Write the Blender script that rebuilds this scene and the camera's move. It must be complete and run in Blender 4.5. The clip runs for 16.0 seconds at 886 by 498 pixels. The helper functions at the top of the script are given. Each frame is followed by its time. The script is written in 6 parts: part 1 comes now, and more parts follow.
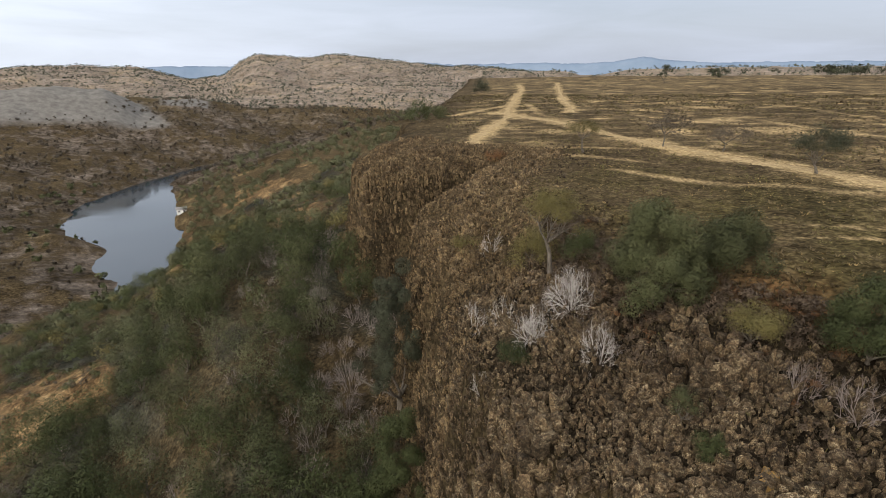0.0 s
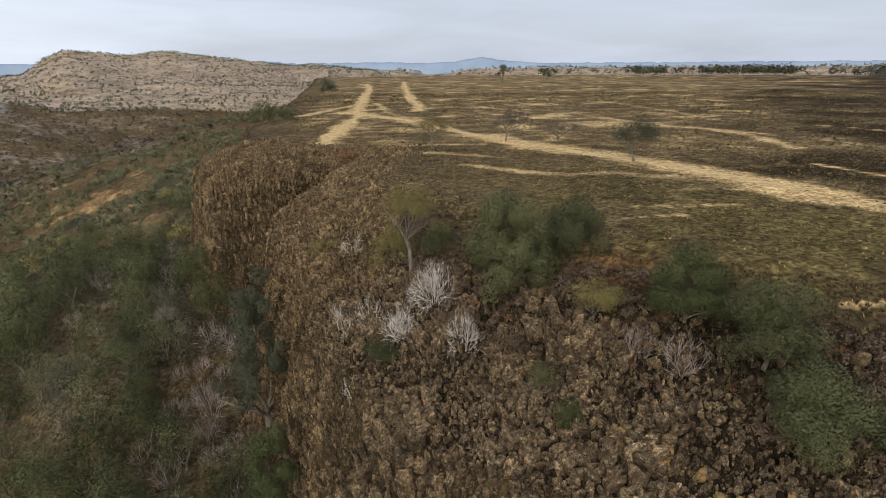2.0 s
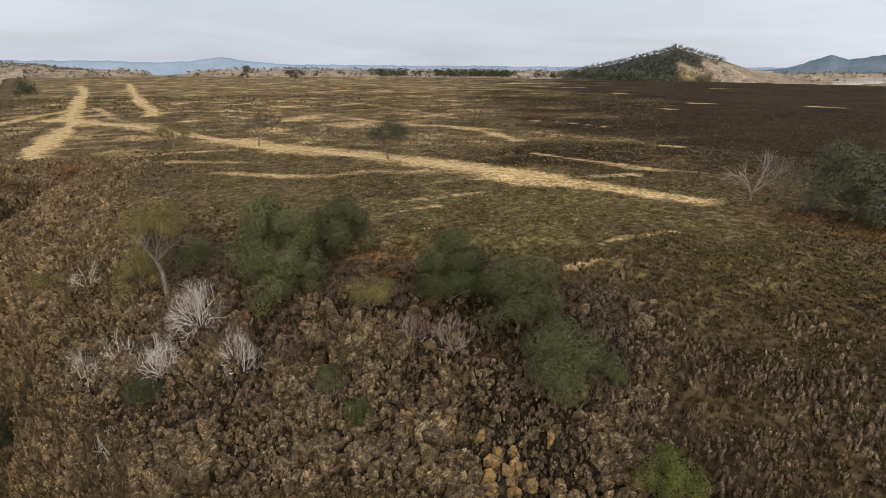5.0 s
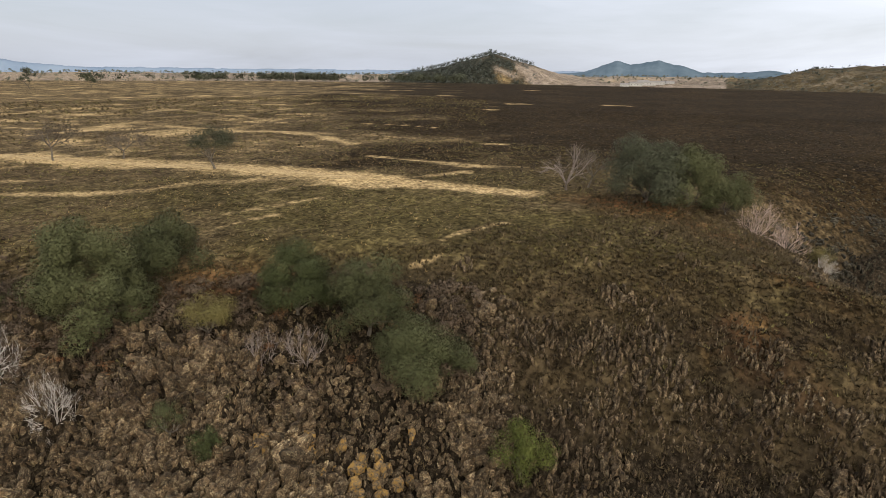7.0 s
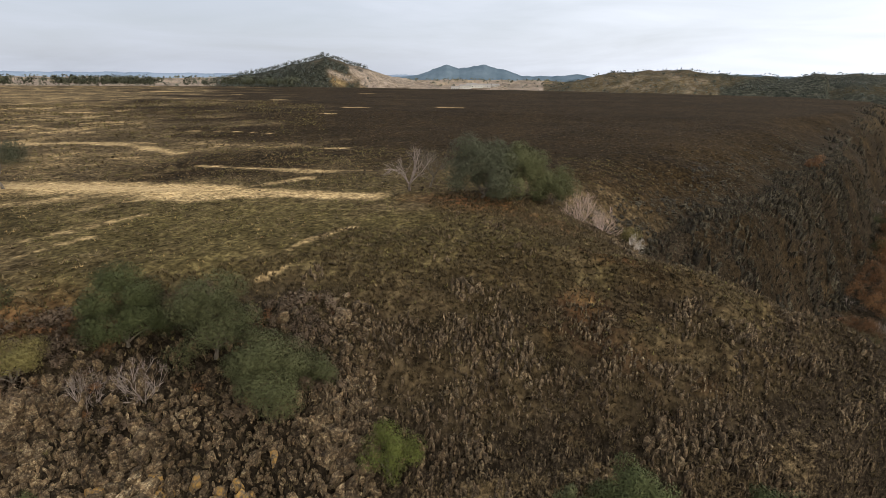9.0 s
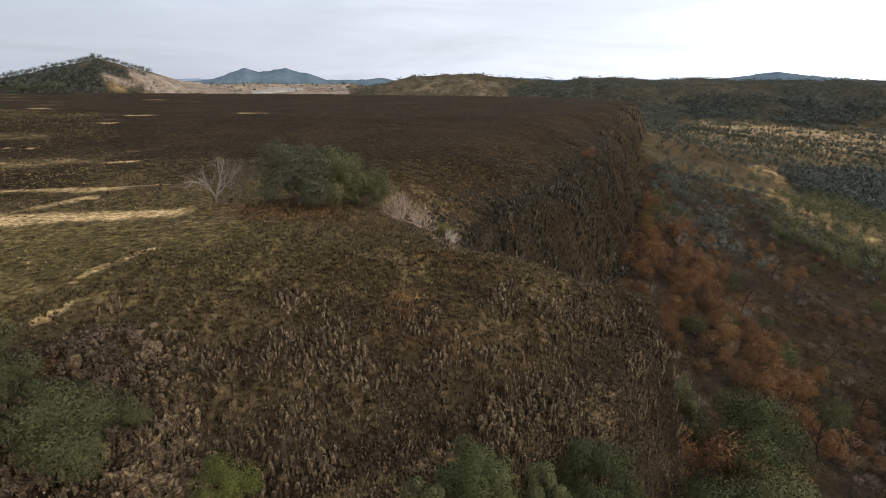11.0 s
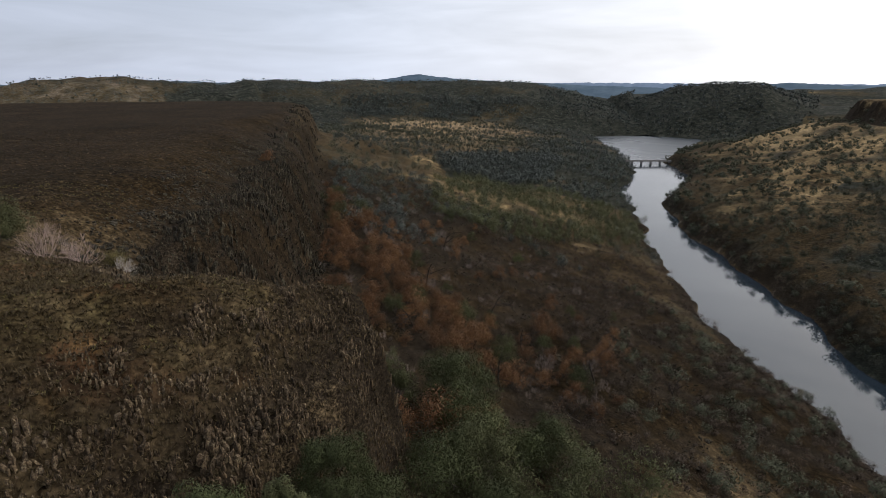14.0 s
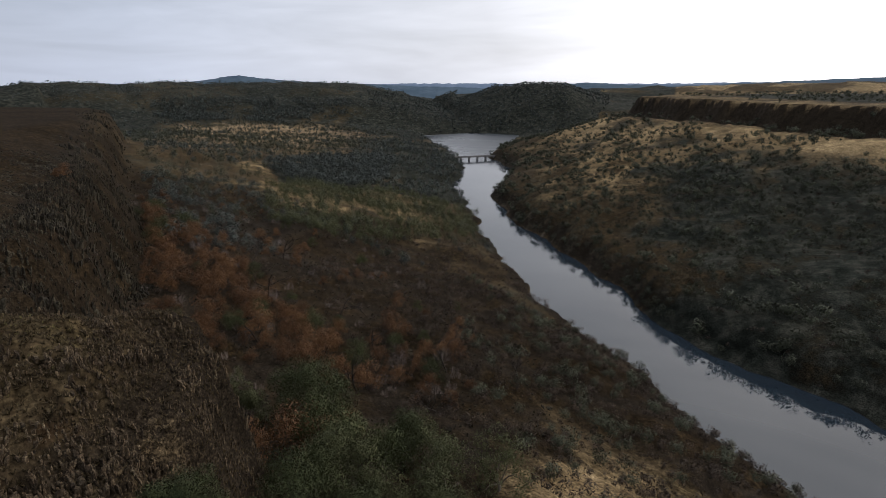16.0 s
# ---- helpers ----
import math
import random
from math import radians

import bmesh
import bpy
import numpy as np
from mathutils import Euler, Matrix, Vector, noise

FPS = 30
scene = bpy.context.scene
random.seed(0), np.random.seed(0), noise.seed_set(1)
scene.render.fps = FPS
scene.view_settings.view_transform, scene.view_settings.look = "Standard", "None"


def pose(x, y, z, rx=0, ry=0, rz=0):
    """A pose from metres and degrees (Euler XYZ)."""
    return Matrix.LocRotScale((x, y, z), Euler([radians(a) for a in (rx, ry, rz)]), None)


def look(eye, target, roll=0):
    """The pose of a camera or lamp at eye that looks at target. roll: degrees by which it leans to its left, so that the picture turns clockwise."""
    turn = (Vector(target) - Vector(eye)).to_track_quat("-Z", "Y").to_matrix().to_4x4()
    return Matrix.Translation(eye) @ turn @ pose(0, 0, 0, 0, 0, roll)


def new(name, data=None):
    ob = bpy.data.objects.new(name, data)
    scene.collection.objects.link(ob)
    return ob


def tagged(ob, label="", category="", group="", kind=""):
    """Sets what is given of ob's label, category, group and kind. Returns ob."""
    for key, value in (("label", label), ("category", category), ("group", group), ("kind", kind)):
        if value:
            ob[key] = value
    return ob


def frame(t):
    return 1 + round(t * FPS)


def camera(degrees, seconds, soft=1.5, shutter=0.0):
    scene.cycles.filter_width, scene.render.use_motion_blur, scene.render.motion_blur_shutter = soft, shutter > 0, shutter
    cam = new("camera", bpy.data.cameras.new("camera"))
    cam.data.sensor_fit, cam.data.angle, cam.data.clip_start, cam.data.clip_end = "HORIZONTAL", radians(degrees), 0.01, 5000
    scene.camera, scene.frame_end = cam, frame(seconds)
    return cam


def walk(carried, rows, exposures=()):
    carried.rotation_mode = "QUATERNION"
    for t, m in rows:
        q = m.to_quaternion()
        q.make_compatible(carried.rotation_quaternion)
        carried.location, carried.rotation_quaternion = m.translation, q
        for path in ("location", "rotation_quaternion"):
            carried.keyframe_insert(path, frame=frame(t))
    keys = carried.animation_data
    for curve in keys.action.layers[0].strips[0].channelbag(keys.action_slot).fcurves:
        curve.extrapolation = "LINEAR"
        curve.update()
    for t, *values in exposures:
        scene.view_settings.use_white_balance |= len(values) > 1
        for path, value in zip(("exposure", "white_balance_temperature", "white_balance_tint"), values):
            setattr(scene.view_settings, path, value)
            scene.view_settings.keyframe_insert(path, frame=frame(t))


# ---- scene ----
cam = camera(78.42, 16.0, soft=0.75)
PATH = [
    (0, pose(0, 0, 15, 71.620, 0.717, -0.000)),
    (0.5, pose(0, 0, 15, 71.593, 0.695, -3.720)),
    (1, pose(0, 0, 15, 71.518, 0.637, -7.307)),
    (1.5, pose(0, 0, 15, 71.448, 0.564, -11.065)),
    (2, pose(0, 0, 15, 71.392, 0.493, -15.324)),
    (2.5, pose(0, 0, 15, 71.365, 0.444, -19.668)),
    (3, pose(0, 0, 15, 71.353, 0.345, -23.800)),
    (5.5, pose(0, 0, 15, 71.629, -0.377, -44.494)),
    (6, pose(0, 0, 15, 71.733, -0.409, -48.744)),
    (6.5, pose(0, 0, 15, 71.832, -0.420, -53.106)),
    (7, pose(0, 0, 15, 71.947, -0.415, -57.418)),
    (7.5, pose(0, 0, 15, 72.071, -0.430, -61.502)),
    (8, pose(0, 0, 15, 72.165, -0.431, -65.485)),
    (10.5, pose(0, 0, 15, 72.766, -0.319, -88.219)),
    (11, pose(0, 0, 15, 72.861, -0.242, -93.420)),
    (11.5, pose(0, 0, 15, 72.931, -0.175, -98.646)),
    (12, pose(0, 0, 15, 73.011, -0.107, -104.007)),
    (12.5, pose(0, 0, 15, 73.029, -0.002, -109.558)),
    (13, pose(0, 0, 15, 73.056, 0.080, -115.108)),
    (13.5, pose(0, 0, 15, 73.065, 0.251, -120.757)),
    (14, pose(0, 0, 15, 73.055, 0.358, -126.271)),
    (14.5, pose(0, 0, 15, 73.010, 0.521, -131.255)),
    (15, pose(0, 0, 15, 73.048, 0.582, -135.861)),
    (15.5, pose(0, 0, 15, 73.032, 0.630, -140.141)),
    (16, pose(0, 0, 15, 73.003, 0.668, -143.583)),
]
EXPOSURES = [(0, -0.12, 6400, 10), (3, -0.06, 6500, 10), (5.5, -0.06, 6750, 10), (8, -0.08, 6650, 10), (11, -0.16, 6500, 11), (12.5, -0.40, 6300, 12), (14.5, -0.76, 6100, 13), (16, -0.92, 6050, 14)]
walk(cam, PATH, EXPOSURES)



# ---- world, sun ----
SUN_AZ, SUN_EL = 212.0, 22.0


def bearing(az, r):
    """The plan place at a compass bearing (degrees clockwise from +y) and distance."""
    return r * math.sin(radians(az)), r * math.cos(radians(az))


def build_world():
    w = bpy.data.worlds.new("sky")
    scene.world = w
    w.use_nodes = True
    nt = w.node_tree
    nt.nodes.clear()
    out = nt.nodes.new("ShaderNodeOutputWorld")
    sky = nt.nodes.new("ShaderNodeTexSky")
    sky.sky_type = "NISHITA"
    sky.sun_disc = False
    sky.sun_elevation = radians(SUN_EL)
    sky.sun_rotation = radians(SUN_AZ)
    sky.air_density, sky.dust_density, sky.ozone_density = 1.0, 2.5, 1.0
    bg = nt.nodes.new("ShaderNodeBackground")
    bg.inputs["Strength"].default_value = 0.09
    nt.links.new(sky.outputs[0], bg.inputs["Color"])
    # thin high cloud drawn over the clear sky
    co = nt.nodes.new("ShaderNodeTexCoord")
    mp = nt.nodes.new("ShaderNodeMapping")
    mp.inputs["Scale"].default_value = (1.3, 1.3, 9.0)
    nt.links.new(co.outputs["Generated"], mp.inputs["Vector"])
    no = nt.nodes.new("ShaderNodeTexNoise")
    no.inputs["Scale"].default_value = 2.2
    no.inputs["Detail"].default_value = 7
    no.inputs["Roughness"].default_value = 0.55
    no.inputs["Distortion"].default_value = 0.4
    nt.links.new(mp.outputs[0], no.inputs["Vector"])
    rp = nt.nodes.new("ShaderNodeValToRGB")
    rp.color_ramp.elements[0].position = 0.30
    rp.color_ramp.elements[0].color = (0.66, 0.66, 0.66, 1)
    rp.color_ramp.elements[1].position = 0.72
    rp.color_ramp.elements[1].color = (0.92, 0.92, 0.92, 1)
    nt.links.new(no.outputs["Fac"], rp.inputs["Fac"])
    # the cloud glows towards the hidden sun
    dot = nt.nodes.new("ShaderNodeVectorMath")
    dot.operation = "DOT_PRODUCT"
    sx, sy = bearing(SUN_AZ, math.cos(radians(SUN_EL)))
    dot.inputs[1].default_value = (sx, sy, math.sin(radians(SUN_EL)))
    nt.links.new(co.outputs["Generated"], dot.inputs[0])
    glow = nt.nodes.new("ShaderNodeMapRange")
    glow.inputs["From Min"].default_value, glow.inputs["From Max"].default_value = -0.85, 0.85
    glow.inputs["To Min"].default_value, glow.inputs["To Max"].default_value = 0.0, 1.0
    nt.links.new(dot.outputs["Value"], glow.inputs["Value"])
    tint = nt.nodes.new("ShaderNodeValToRGB")
    tint.color_ramp.elements[0].color = (0.60, 0.65, 0.76, 1)
    tint.color_ramp.elements[1].color = (1.0, 0.95, 0.86, 1)
    e = tint.color_ramp.elements.new(0.45)
    e.color = (0.79, 0.84, 0.92, 1)
    nt.links.new(glow.outputs[0], tint.inputs["Fac"])
    power = nt.nodes.new("ShaderNodeMapRange")
    power.inputs["To Min"].default_value, power.inputs["To Max"].default_value = 1.22, 2.35
    nt.links.new(glow.outputs[0], power.inputs["Value"])
    # the veil is thinnest round the sun itself
    near_sun = nt.nodes.new("ShaderNodeMapRange")
    near_sun.inputs["From Min"].default_value, near_sun.inputs["From Max"].default_value = 0.76, 1.0
    near_sun.inputs["To Min"].default_value, near_sun.inputs["To Max"].default_value = 0.0, 1.7
    nt.links.new(glow.outputs[0], near_sun.inputs["Value"])
    both = nt.nodes.new("ShaderNodeMath")
    nt.links.new(power.outputs[0], both.inputs[0])
    nt.links.new(near_sun.outputs[0], both.inputs[1])
    cl = nt.nodes.new("ShaderNodeBackground")
    nt.links.new(tint.outputs[0], cl.inputs["Color"])
    nt.links.new(both.outputs[0], cl.inputs["Strength"])
    mx = nt.nodes.new("ShaderNodeMixShader")
    nt.links.new(rp.outputs[0], mx.inputs[0])
    nt.links.new(bg.outputs[0], mx.inputs[1])
    nt.links.new(cl.outputs[0], mx.inputs[2])
    nt.links.new(mx.outputs[0], out.inputs["Surface"])


build_world()
sun = new("sun", bpy.data.lights.new("sun", "SUN"))
sun.data.energy = 0.5
sun.data.angle = radians(24)
sun.data.color = (1.0, 0.90, 0.76)
sx, sy = bearing(SUN_AZ, 100)
sun.matrix_world = look((sx, sy, 100 * math.tan(radians(SUN_EL))), (0, 0, 0))


# ---- number helpers ----
def lattice(ix, iy, seed):
    h = (ix * 374761393 + iy * 668265263 + seed * 1442695041) & 0x7FFFFFFF
    h = ((h ^ (h >> 13)) * 1274126177) & 0x7FFFFFFF
    h = ((h ^ (h >> 16)) * 1103515245) & 0x7FFFFFFF
    return (h & 0xFFFFF) / 1048575.0


def vnoise(x, y, seed=0):
    """Smooth value noise in 0..1 at scale 1."""
    fx, fy = np.floor(x), np.floor(y)
    ix, iy = fx.astype(np.int64), fy.astype(np.int64)
    u, v = x - fx, y - fy
    u, v = u * u * (3 - 2 * u), v * v * (3 - 2 * v)
    a, b = lattice(ix, iy, seed), lattice(ix + 1, iy, seed)
    c, d = lattice(ix, iy + 1, seed), lattice(ix + 1, iy + 1, seed)
    return (a * (1 - u) + b * u) * (1 - v) + (c * (1 - u) + d * u) * v


def fbm(x, y, seed=0, octaves=4):
    """Layered noise, about -1..1."""
    total, amp, norm = 0.0, 1.0, 0.0
    for k in range(octaves):
        total = total + amp * (vnoise(x * 2 ** k + 17.3 * k, y * 2 ** k - 9.1 * k, seed + k) * 2 - 1)
        norm += amp
        amp *= 0.5
    return total / norm * 1.5


def sstep(a, b, x):
    t = np.clip((x - a) / (b - a), 0, 1)
    return t * t * (3 - 2 * t)


def line_distance(x, y, pts, closed=False, radii=None):
    """Distance to a polyline, the side of it (+1 left) and the value of radii at the nearest place."""
    best = np.full(x.shape, 1e18)
    side = np.ones(x.shape)
    rad = np.zeros(x.shape)
    n = len(pts)
    for i in range(n if closed else n - 1):
        (ax, ay), (bx, by) = pts[i], pts[(i + 1) % n]
        dx, dy = bx - ax, by - ay
        t = np.clip(((x - ax) * dx + (y - ay) * dy) / (dx * dx + dy * dy), 0, 1)
        qx, qy = x - (ax + t * dx), y - (ay + t * dy)
        d = qx * qx + qy * qy
        near = d < best
        best = np.where(near, d, best)
        side = np.where(near, np.sign(dx * (y - ay) - dy * (x - ax)), side)
        if radii is not None:
            rad = np.where(near, radii[i] + (radii[(i + 1) % n] - radii[i]) * t, rad)
    return np.sqrt(best), side, rad


def inside(x, y, pts):
    hit = np.zeros(x.shape, bool)
    n = len(pts)
    for i in range(n):
        (ax, ay), (bx, by) = pts[i], pts[(i + 1) % n]
        cross = (ay > y) != (by > y)
        hit ^= cross & (x < (bx - ax) * (y - ay) / (by - ay + 1e-12) + ax)
    return hit


# ---- the plan of the land ----
PLATEAU = [(40, 900), (30, 700), (8, 390), (-6, 235), (-12, 168), (-14, 124), (-17, 106), (-13, 96), (-6, 93), (0, 95), (5, 101), (8, 99), (4, 90), (0, 84), (-2, 76),
           (-2, 66), (0, 52), (4, 39), (9, 29), (15, 22), (22, 16), (27, 9), (31, 1), (35, -9), (40, -17), (47, -22),
           (54, -24), (61, -20), (65, -13), (68, -7), (73, -4), (81, -7), (98, -17), (129, -34), (160, -50), (192, -66), (240, -82),
           (332, -127), (400, -150), (480, -192), (570, -170), (640, -60), (700, 100), (720, 330), (680, 560),
           (520, 800), (300, 950)]
MESA = [(250, -785), (170, -690), (90, -600), (-14, -512), (-130, -450), (-330, -470), (-420, -700), (-200, -1000), (150, -980)]
RIVER = [(2500, -3300), (1150, -1500), (650, -990), (607, -917), (491, -742), (417, -635), (349, -566), (294, -453), (268, -412), (195, -332), (137, -276), (95, -238),
         (52, -203), (-14, -166), (-90, -110), (-150, -20), (-185, 90), (-165, 180), (-140, 228), (-165, 280),
         (-201, 327), (-230, 377), (-254, 430), (-278, 508), (-262, 600), (-190, 690), (-98, 765), (-60, 880), (150, 1250), (900, 3400)]
# half widths of the water; below nought the valley is dry
BANKS = [-150, -120, -30, 95, 46, 22, 29, 22, 14, 15, 20, 22, 18, 25, 22, 18, 6, -16, 5, 19, 31, 36, 37, 14, 9, 10, 16, -20, -120, -150]
WATER = -85.0
# cracks of the near rim, and how far one side stands over the other (m)
CRACKS = [([(14.5, 39), (12, 36.5), (9.6, 34.3), (7.6, 32.0), (5.6, 31.0)], -0.85),
          ([(21.5, 29), (19.4, 25.5), (17.8, 24.0), (16.3, 21)], -0.45),
          ([(27.5, 20), (24.5, 19.2), (22.0, 15.5)], 0.4)]
# ridges: distance, half depth (m), then bearing and skyline elevation (degrees) in pairs
RIDGES = []
RIDGES.append((2000, 480, -60, 0.2, -44, 0.45, -38, 0.35, -32, 0.55, -28, 0.3, -24, -0.7, -21, -0.4, -19.5, 0.7, -18, 1.42, -15, 1.1, -13.5, 1.0, -10.8, 1.38, -8, 1.2, -5, 0.75, -2, 0.4, 1, 0.15, 5, 0.0, 9, -0.6))
RIDGES.append((1300, 260, -24, -2.6, -18, -2.3, -13, -1.9, -8, -2.5, -3, -2.4, 2, -2.6))
RIDGES.append((1500, 220, 4, -0.5, 7, 0.0, 9.5, 0.38, 12, 0.42, 14.5, 0.0, 17, -0.4, 24, -0.7))
RIDGES.append((1150, 150, 52, -0.6, 55, 0.15, 58, 0.7, 60.5, 1.35, 62.4, 1.9, 63.6, 1.6, 66.2, 0.95, 68, 0.3, 70, -0.25, 73, -0.7))
RIDGES.append((1300, 150, 80, -2.5, 84, -1.2, 87, -0.25, 89, 0.1, 92, 0.32, 95, 0.55, 96.9, 0.78, 98.4, 0.5, 101, 0.22, 105, 0.0, 108, 0.1))
RIDGES.append((1600, 330, 103, -0.2, 107, 0.2, 110, 0.33, 114, 0.12, 118, 0.2, 123, 0.1, 128, 0.15, 134, 0.12, 140, -0.1, 145, -0.4))
RIDGES.append((1450, 230, 140, -1.6, 143, -0.9, 146, -0.35, 148.5, -0.2, 152, -0.25, 155.8, -0.3, 157.5, -0.9, 160, -1.9))
RIDGES.append((1085, 130, 64, -0.6, 68, -0.9, 72, -1.0, 75, -1.02, 80, -0.98, 84, -1.15, 89, -2.2))
RIDGES.append((860, 90, -48, -1.4, -40, -1.12, -31, -1.22, -29.3, -2.2, -26.8, -4.3, -25, -5.5))
RIDGES.append((950, 200, -58, -2.4, -38, -2.3, -30, -2.2, -24, -2.5, -20, -3.4, -16, -4.4))
RIDGES.append((2600, 420, 2, -0.9, 7, -0.4, 18, -0.32, 30, -0.24, 45, -0.28, 56, -0.22, 70, -0.34, 84, -0.3, 90, -0.7))
RIDGES.append((2100, 350, 150, -0.9, 160, -0.75, 170, -0.55, 178, -0.4, 186, -0.35, 200, -0.3, 240, 0.0, 290, 0.3, 320, 0.3))


def upland(x, y):
    """The rolling country away from the table and the river."""
    z = -46 + 9 * fbm(x / 420, y / 420, 3, 3)
    r = np.hypot(x, y)
    az = np.degrees(np.arctan2(x, y))
    az = np.where(az < -80, az + 360, az)
    top = np.full(x.shape, -400.0)
    wob = 1 + 0.07 * fbm(x / 80, y / 80, 11, 5)
    fold = 0.30 * fbm(x / 260, y / 260, 12, 4)
    for d, depth, *prof in RIDGES:
        a, e = np.array(prof[0::2], float), np.array(prof[1::2], float)
        el = np.interp(az, a, e, left=-6, right=-6)
        h = 15 + d * np.tan(np.radians(el)) + 55
        q = ((r - d) / depth) + fold * 1.2 * np.clip(np.abs(r - d) / depth, 0, 1)
        top = np.maximum(top, -55 + h * np.exp(-q * q * 0.7) * wob)
    k = 5.0
    return np.log(np.exp(np.clip(z / k, -40, 40)) + np.exp(np.clip(top / k, -40, 40))) * k


def fields(x, y):
    """All that the land's shape hangs on, at plan places."""
    r = np.hypot(x, y)
    jit = 2.6 * fbm(x / 13, y / 13, 21, 3) * sstep(20, 60, r) + 0.5 * fbm(x / 2.2, y / 2.2, 22, 2)
    d, _, _ = line_distance(x, y, PLATEAU, True)
    s = np.where(inside(x, y, PLATEAU), d, -d) + jit
    d2, _, _ = line_distance(x, y, MESA, True)
    s2 = np.where(inside(x, y, MESA), d2, -d2) + 7 * fbm(x / 45, y / 45, 23, 3)
    dr, side, half = line_distance(x, y, RIVER, False, BANKS)
    side = -side
    dr = dr - half + 5 * fbm(x / 26, y / 26, 24, 4)
    # a low spit that runs out into the lake
    dr = dr + 42 * np.exp(-((x + 224) / 24) ** 2 - ((y - 302) / 13) ** 2)
    return r, s, s2, dr, side


def height(x, y):
    x, y = np.asarray(x, float), np.asarray(y, float)
    r, s, s2, dr, side = fields(x, y)
    close = 1 - sstep(45, 105, r)
    brink = sstep(68, 82, x) * sstep(20, -10, y) * sstep(330, 220, x)
    drop = 2.2 + 7.5 * close + 4.5 * brink
    width = 9 + 16 * close + 17 * brink
    # top of the table
    t = np.clip(s / width, 0, 1)
    top = -drop * (1 - t) ** 2 + 0.5 * fbm(x / 40, y / 40, 31, 3) * sstep(20, 60, s) + 2.0 * fbm(x / 210, y / 210, 32, 2) * sstep(60, 260, s)
    top = top + 0.10 * fbm(x / 1.3, y / 1.3, 33, 3)
    # cracked bedrock steps along the near rim
    crag = sstep(-12, -3, s) * sstep(15, 5, s) * (1 - sstep(50, 66, r))
    ledge = 0.0
    for pts, step in CRACKS:
        dc, sc, _ = line_distance(x, y, pts)
        ledge = ledge + sc * step * np.exp(-dc / 3.5) * sstep(0, 0.45, dc) - 0.8 * np.exp(-(dc / 0.35) ** 2)
    crag = crag * (0.75 * np.abs(fbm(x / 2.6, y / 2.6, 35, 3)) + 0.5 * np.abs(fbm(x / 0.9, y / 0.9, 36, 2)) - 0.45)
    crag = crag + ledge * sstep(-9, -3, s) * sstep(16, 8, s) * (1 - sstep(50, 60, r))
    # foot of the cliff and the slope under it
    foot = -24 + 5 * sstep(60, 100, y) - 13 * np.exp(-((x + 2) ** 2 + (y - 38) ** 2) / 34 ** 2) + 14 * np.exp(-((x - 24) ** 2 + (y + 4) ** 2) / 12 ** 2)
    d1 = np.maximum(-s, 0)
    land = np.maximum(dr, 0)
    u = d1 / (d1 + land + 1)
    near = foot + (WATER + 1 - foot) * u ** (0.85 + 0.5 * sstep(40, -60, x) * sstep(0, 60, y) * sstep(-36, -21, np.degrees(np.arctan2(x, np.maximum(y, 1)))))
    far = upland(x, y)
    open_country = WATER + (far - WATER) * (1 - (1 - np.clip(land / np.where(side > 0, 420, 230), 0, 1)) ** 1.8)
    d2 = np.maximum(-s2, 0)
    u2 = d2 / (d2 + land + 1)
    bank2 = -22 + (WATER - -22) * u2 ** 0.9
    w2 = 1 - sstep(120, 420, d2)
    w1 = np.where(side > 0, 1 - sstep(300, 750, d1), 0)
    w1 = w1 * (1 - sstep(500, 850, land))
    slope = open_country * (1 - w2) + bank2 * w2
    slope = slope * (1 - w1) + near * w1
    # steep banks right above the river
    slope = slope + np.where((side < 0) & (y < 0) & (r < 900), 9.0, np.where(y < 0, 3.0, 0.0)) * sstep(0, 14, land) * sstep(10, 40, d1) * sstep(10, 40, d2)
    # the far shore of the wide water lies low
    slope = WATER + (slope - WATER) * (1 - 0.85 * np.exp(-((x - 470) ** 2 + (y + 850) ** 2) / 150 ** 2))
    rough = (3.2 * fbm(x / 38, y / 38, 41, 4) + 0.9 * fbm(x / 7, y / 7, 42, 3)) * sstep(2, 40, land) * sstep(1, 25, d1) * sstep(1, 25, d2)
    slope = slope + rough + 0.25 * fbm(x / 1.7, y / 1.7, 43, 2) * (r < 220)
    # cliffs
    east = sstep(58, 74, x) * sstep(20, -20, y)
    fall = np.clip(-s / (4.5 + 2.5 * close + 13 * east), 0, 1) ** (1.0 + 0.5 * east)
    fall = fall * fall * (3 - 2 * fall)
    lip = -drop + 0.0 * s
    z = np.where(s > 0, top, lip + (slope - lip) * fall) + crag
    fall2 = sstep(0, 1, np.clip(-s2 / 14.0, 0, 1))
    mesa_top = -5 + 1.0 * fbm(x / 60, y / 60, 51, 2)
    z = np.where(s2 > 0, mesa_top, np.where(d2 < 14, mesa_top + (slope - mesa_top) * fall2, z))
    z = np.where(dr < 0, np.minimum(z, WATER - 0.4 + np.maximum(dr, -12) * 0.4), np.maximum(z, WATER + 0.15))
    return z


def h1(x, y):
    return float(height(np.array([x]), np.array([y]))[0])

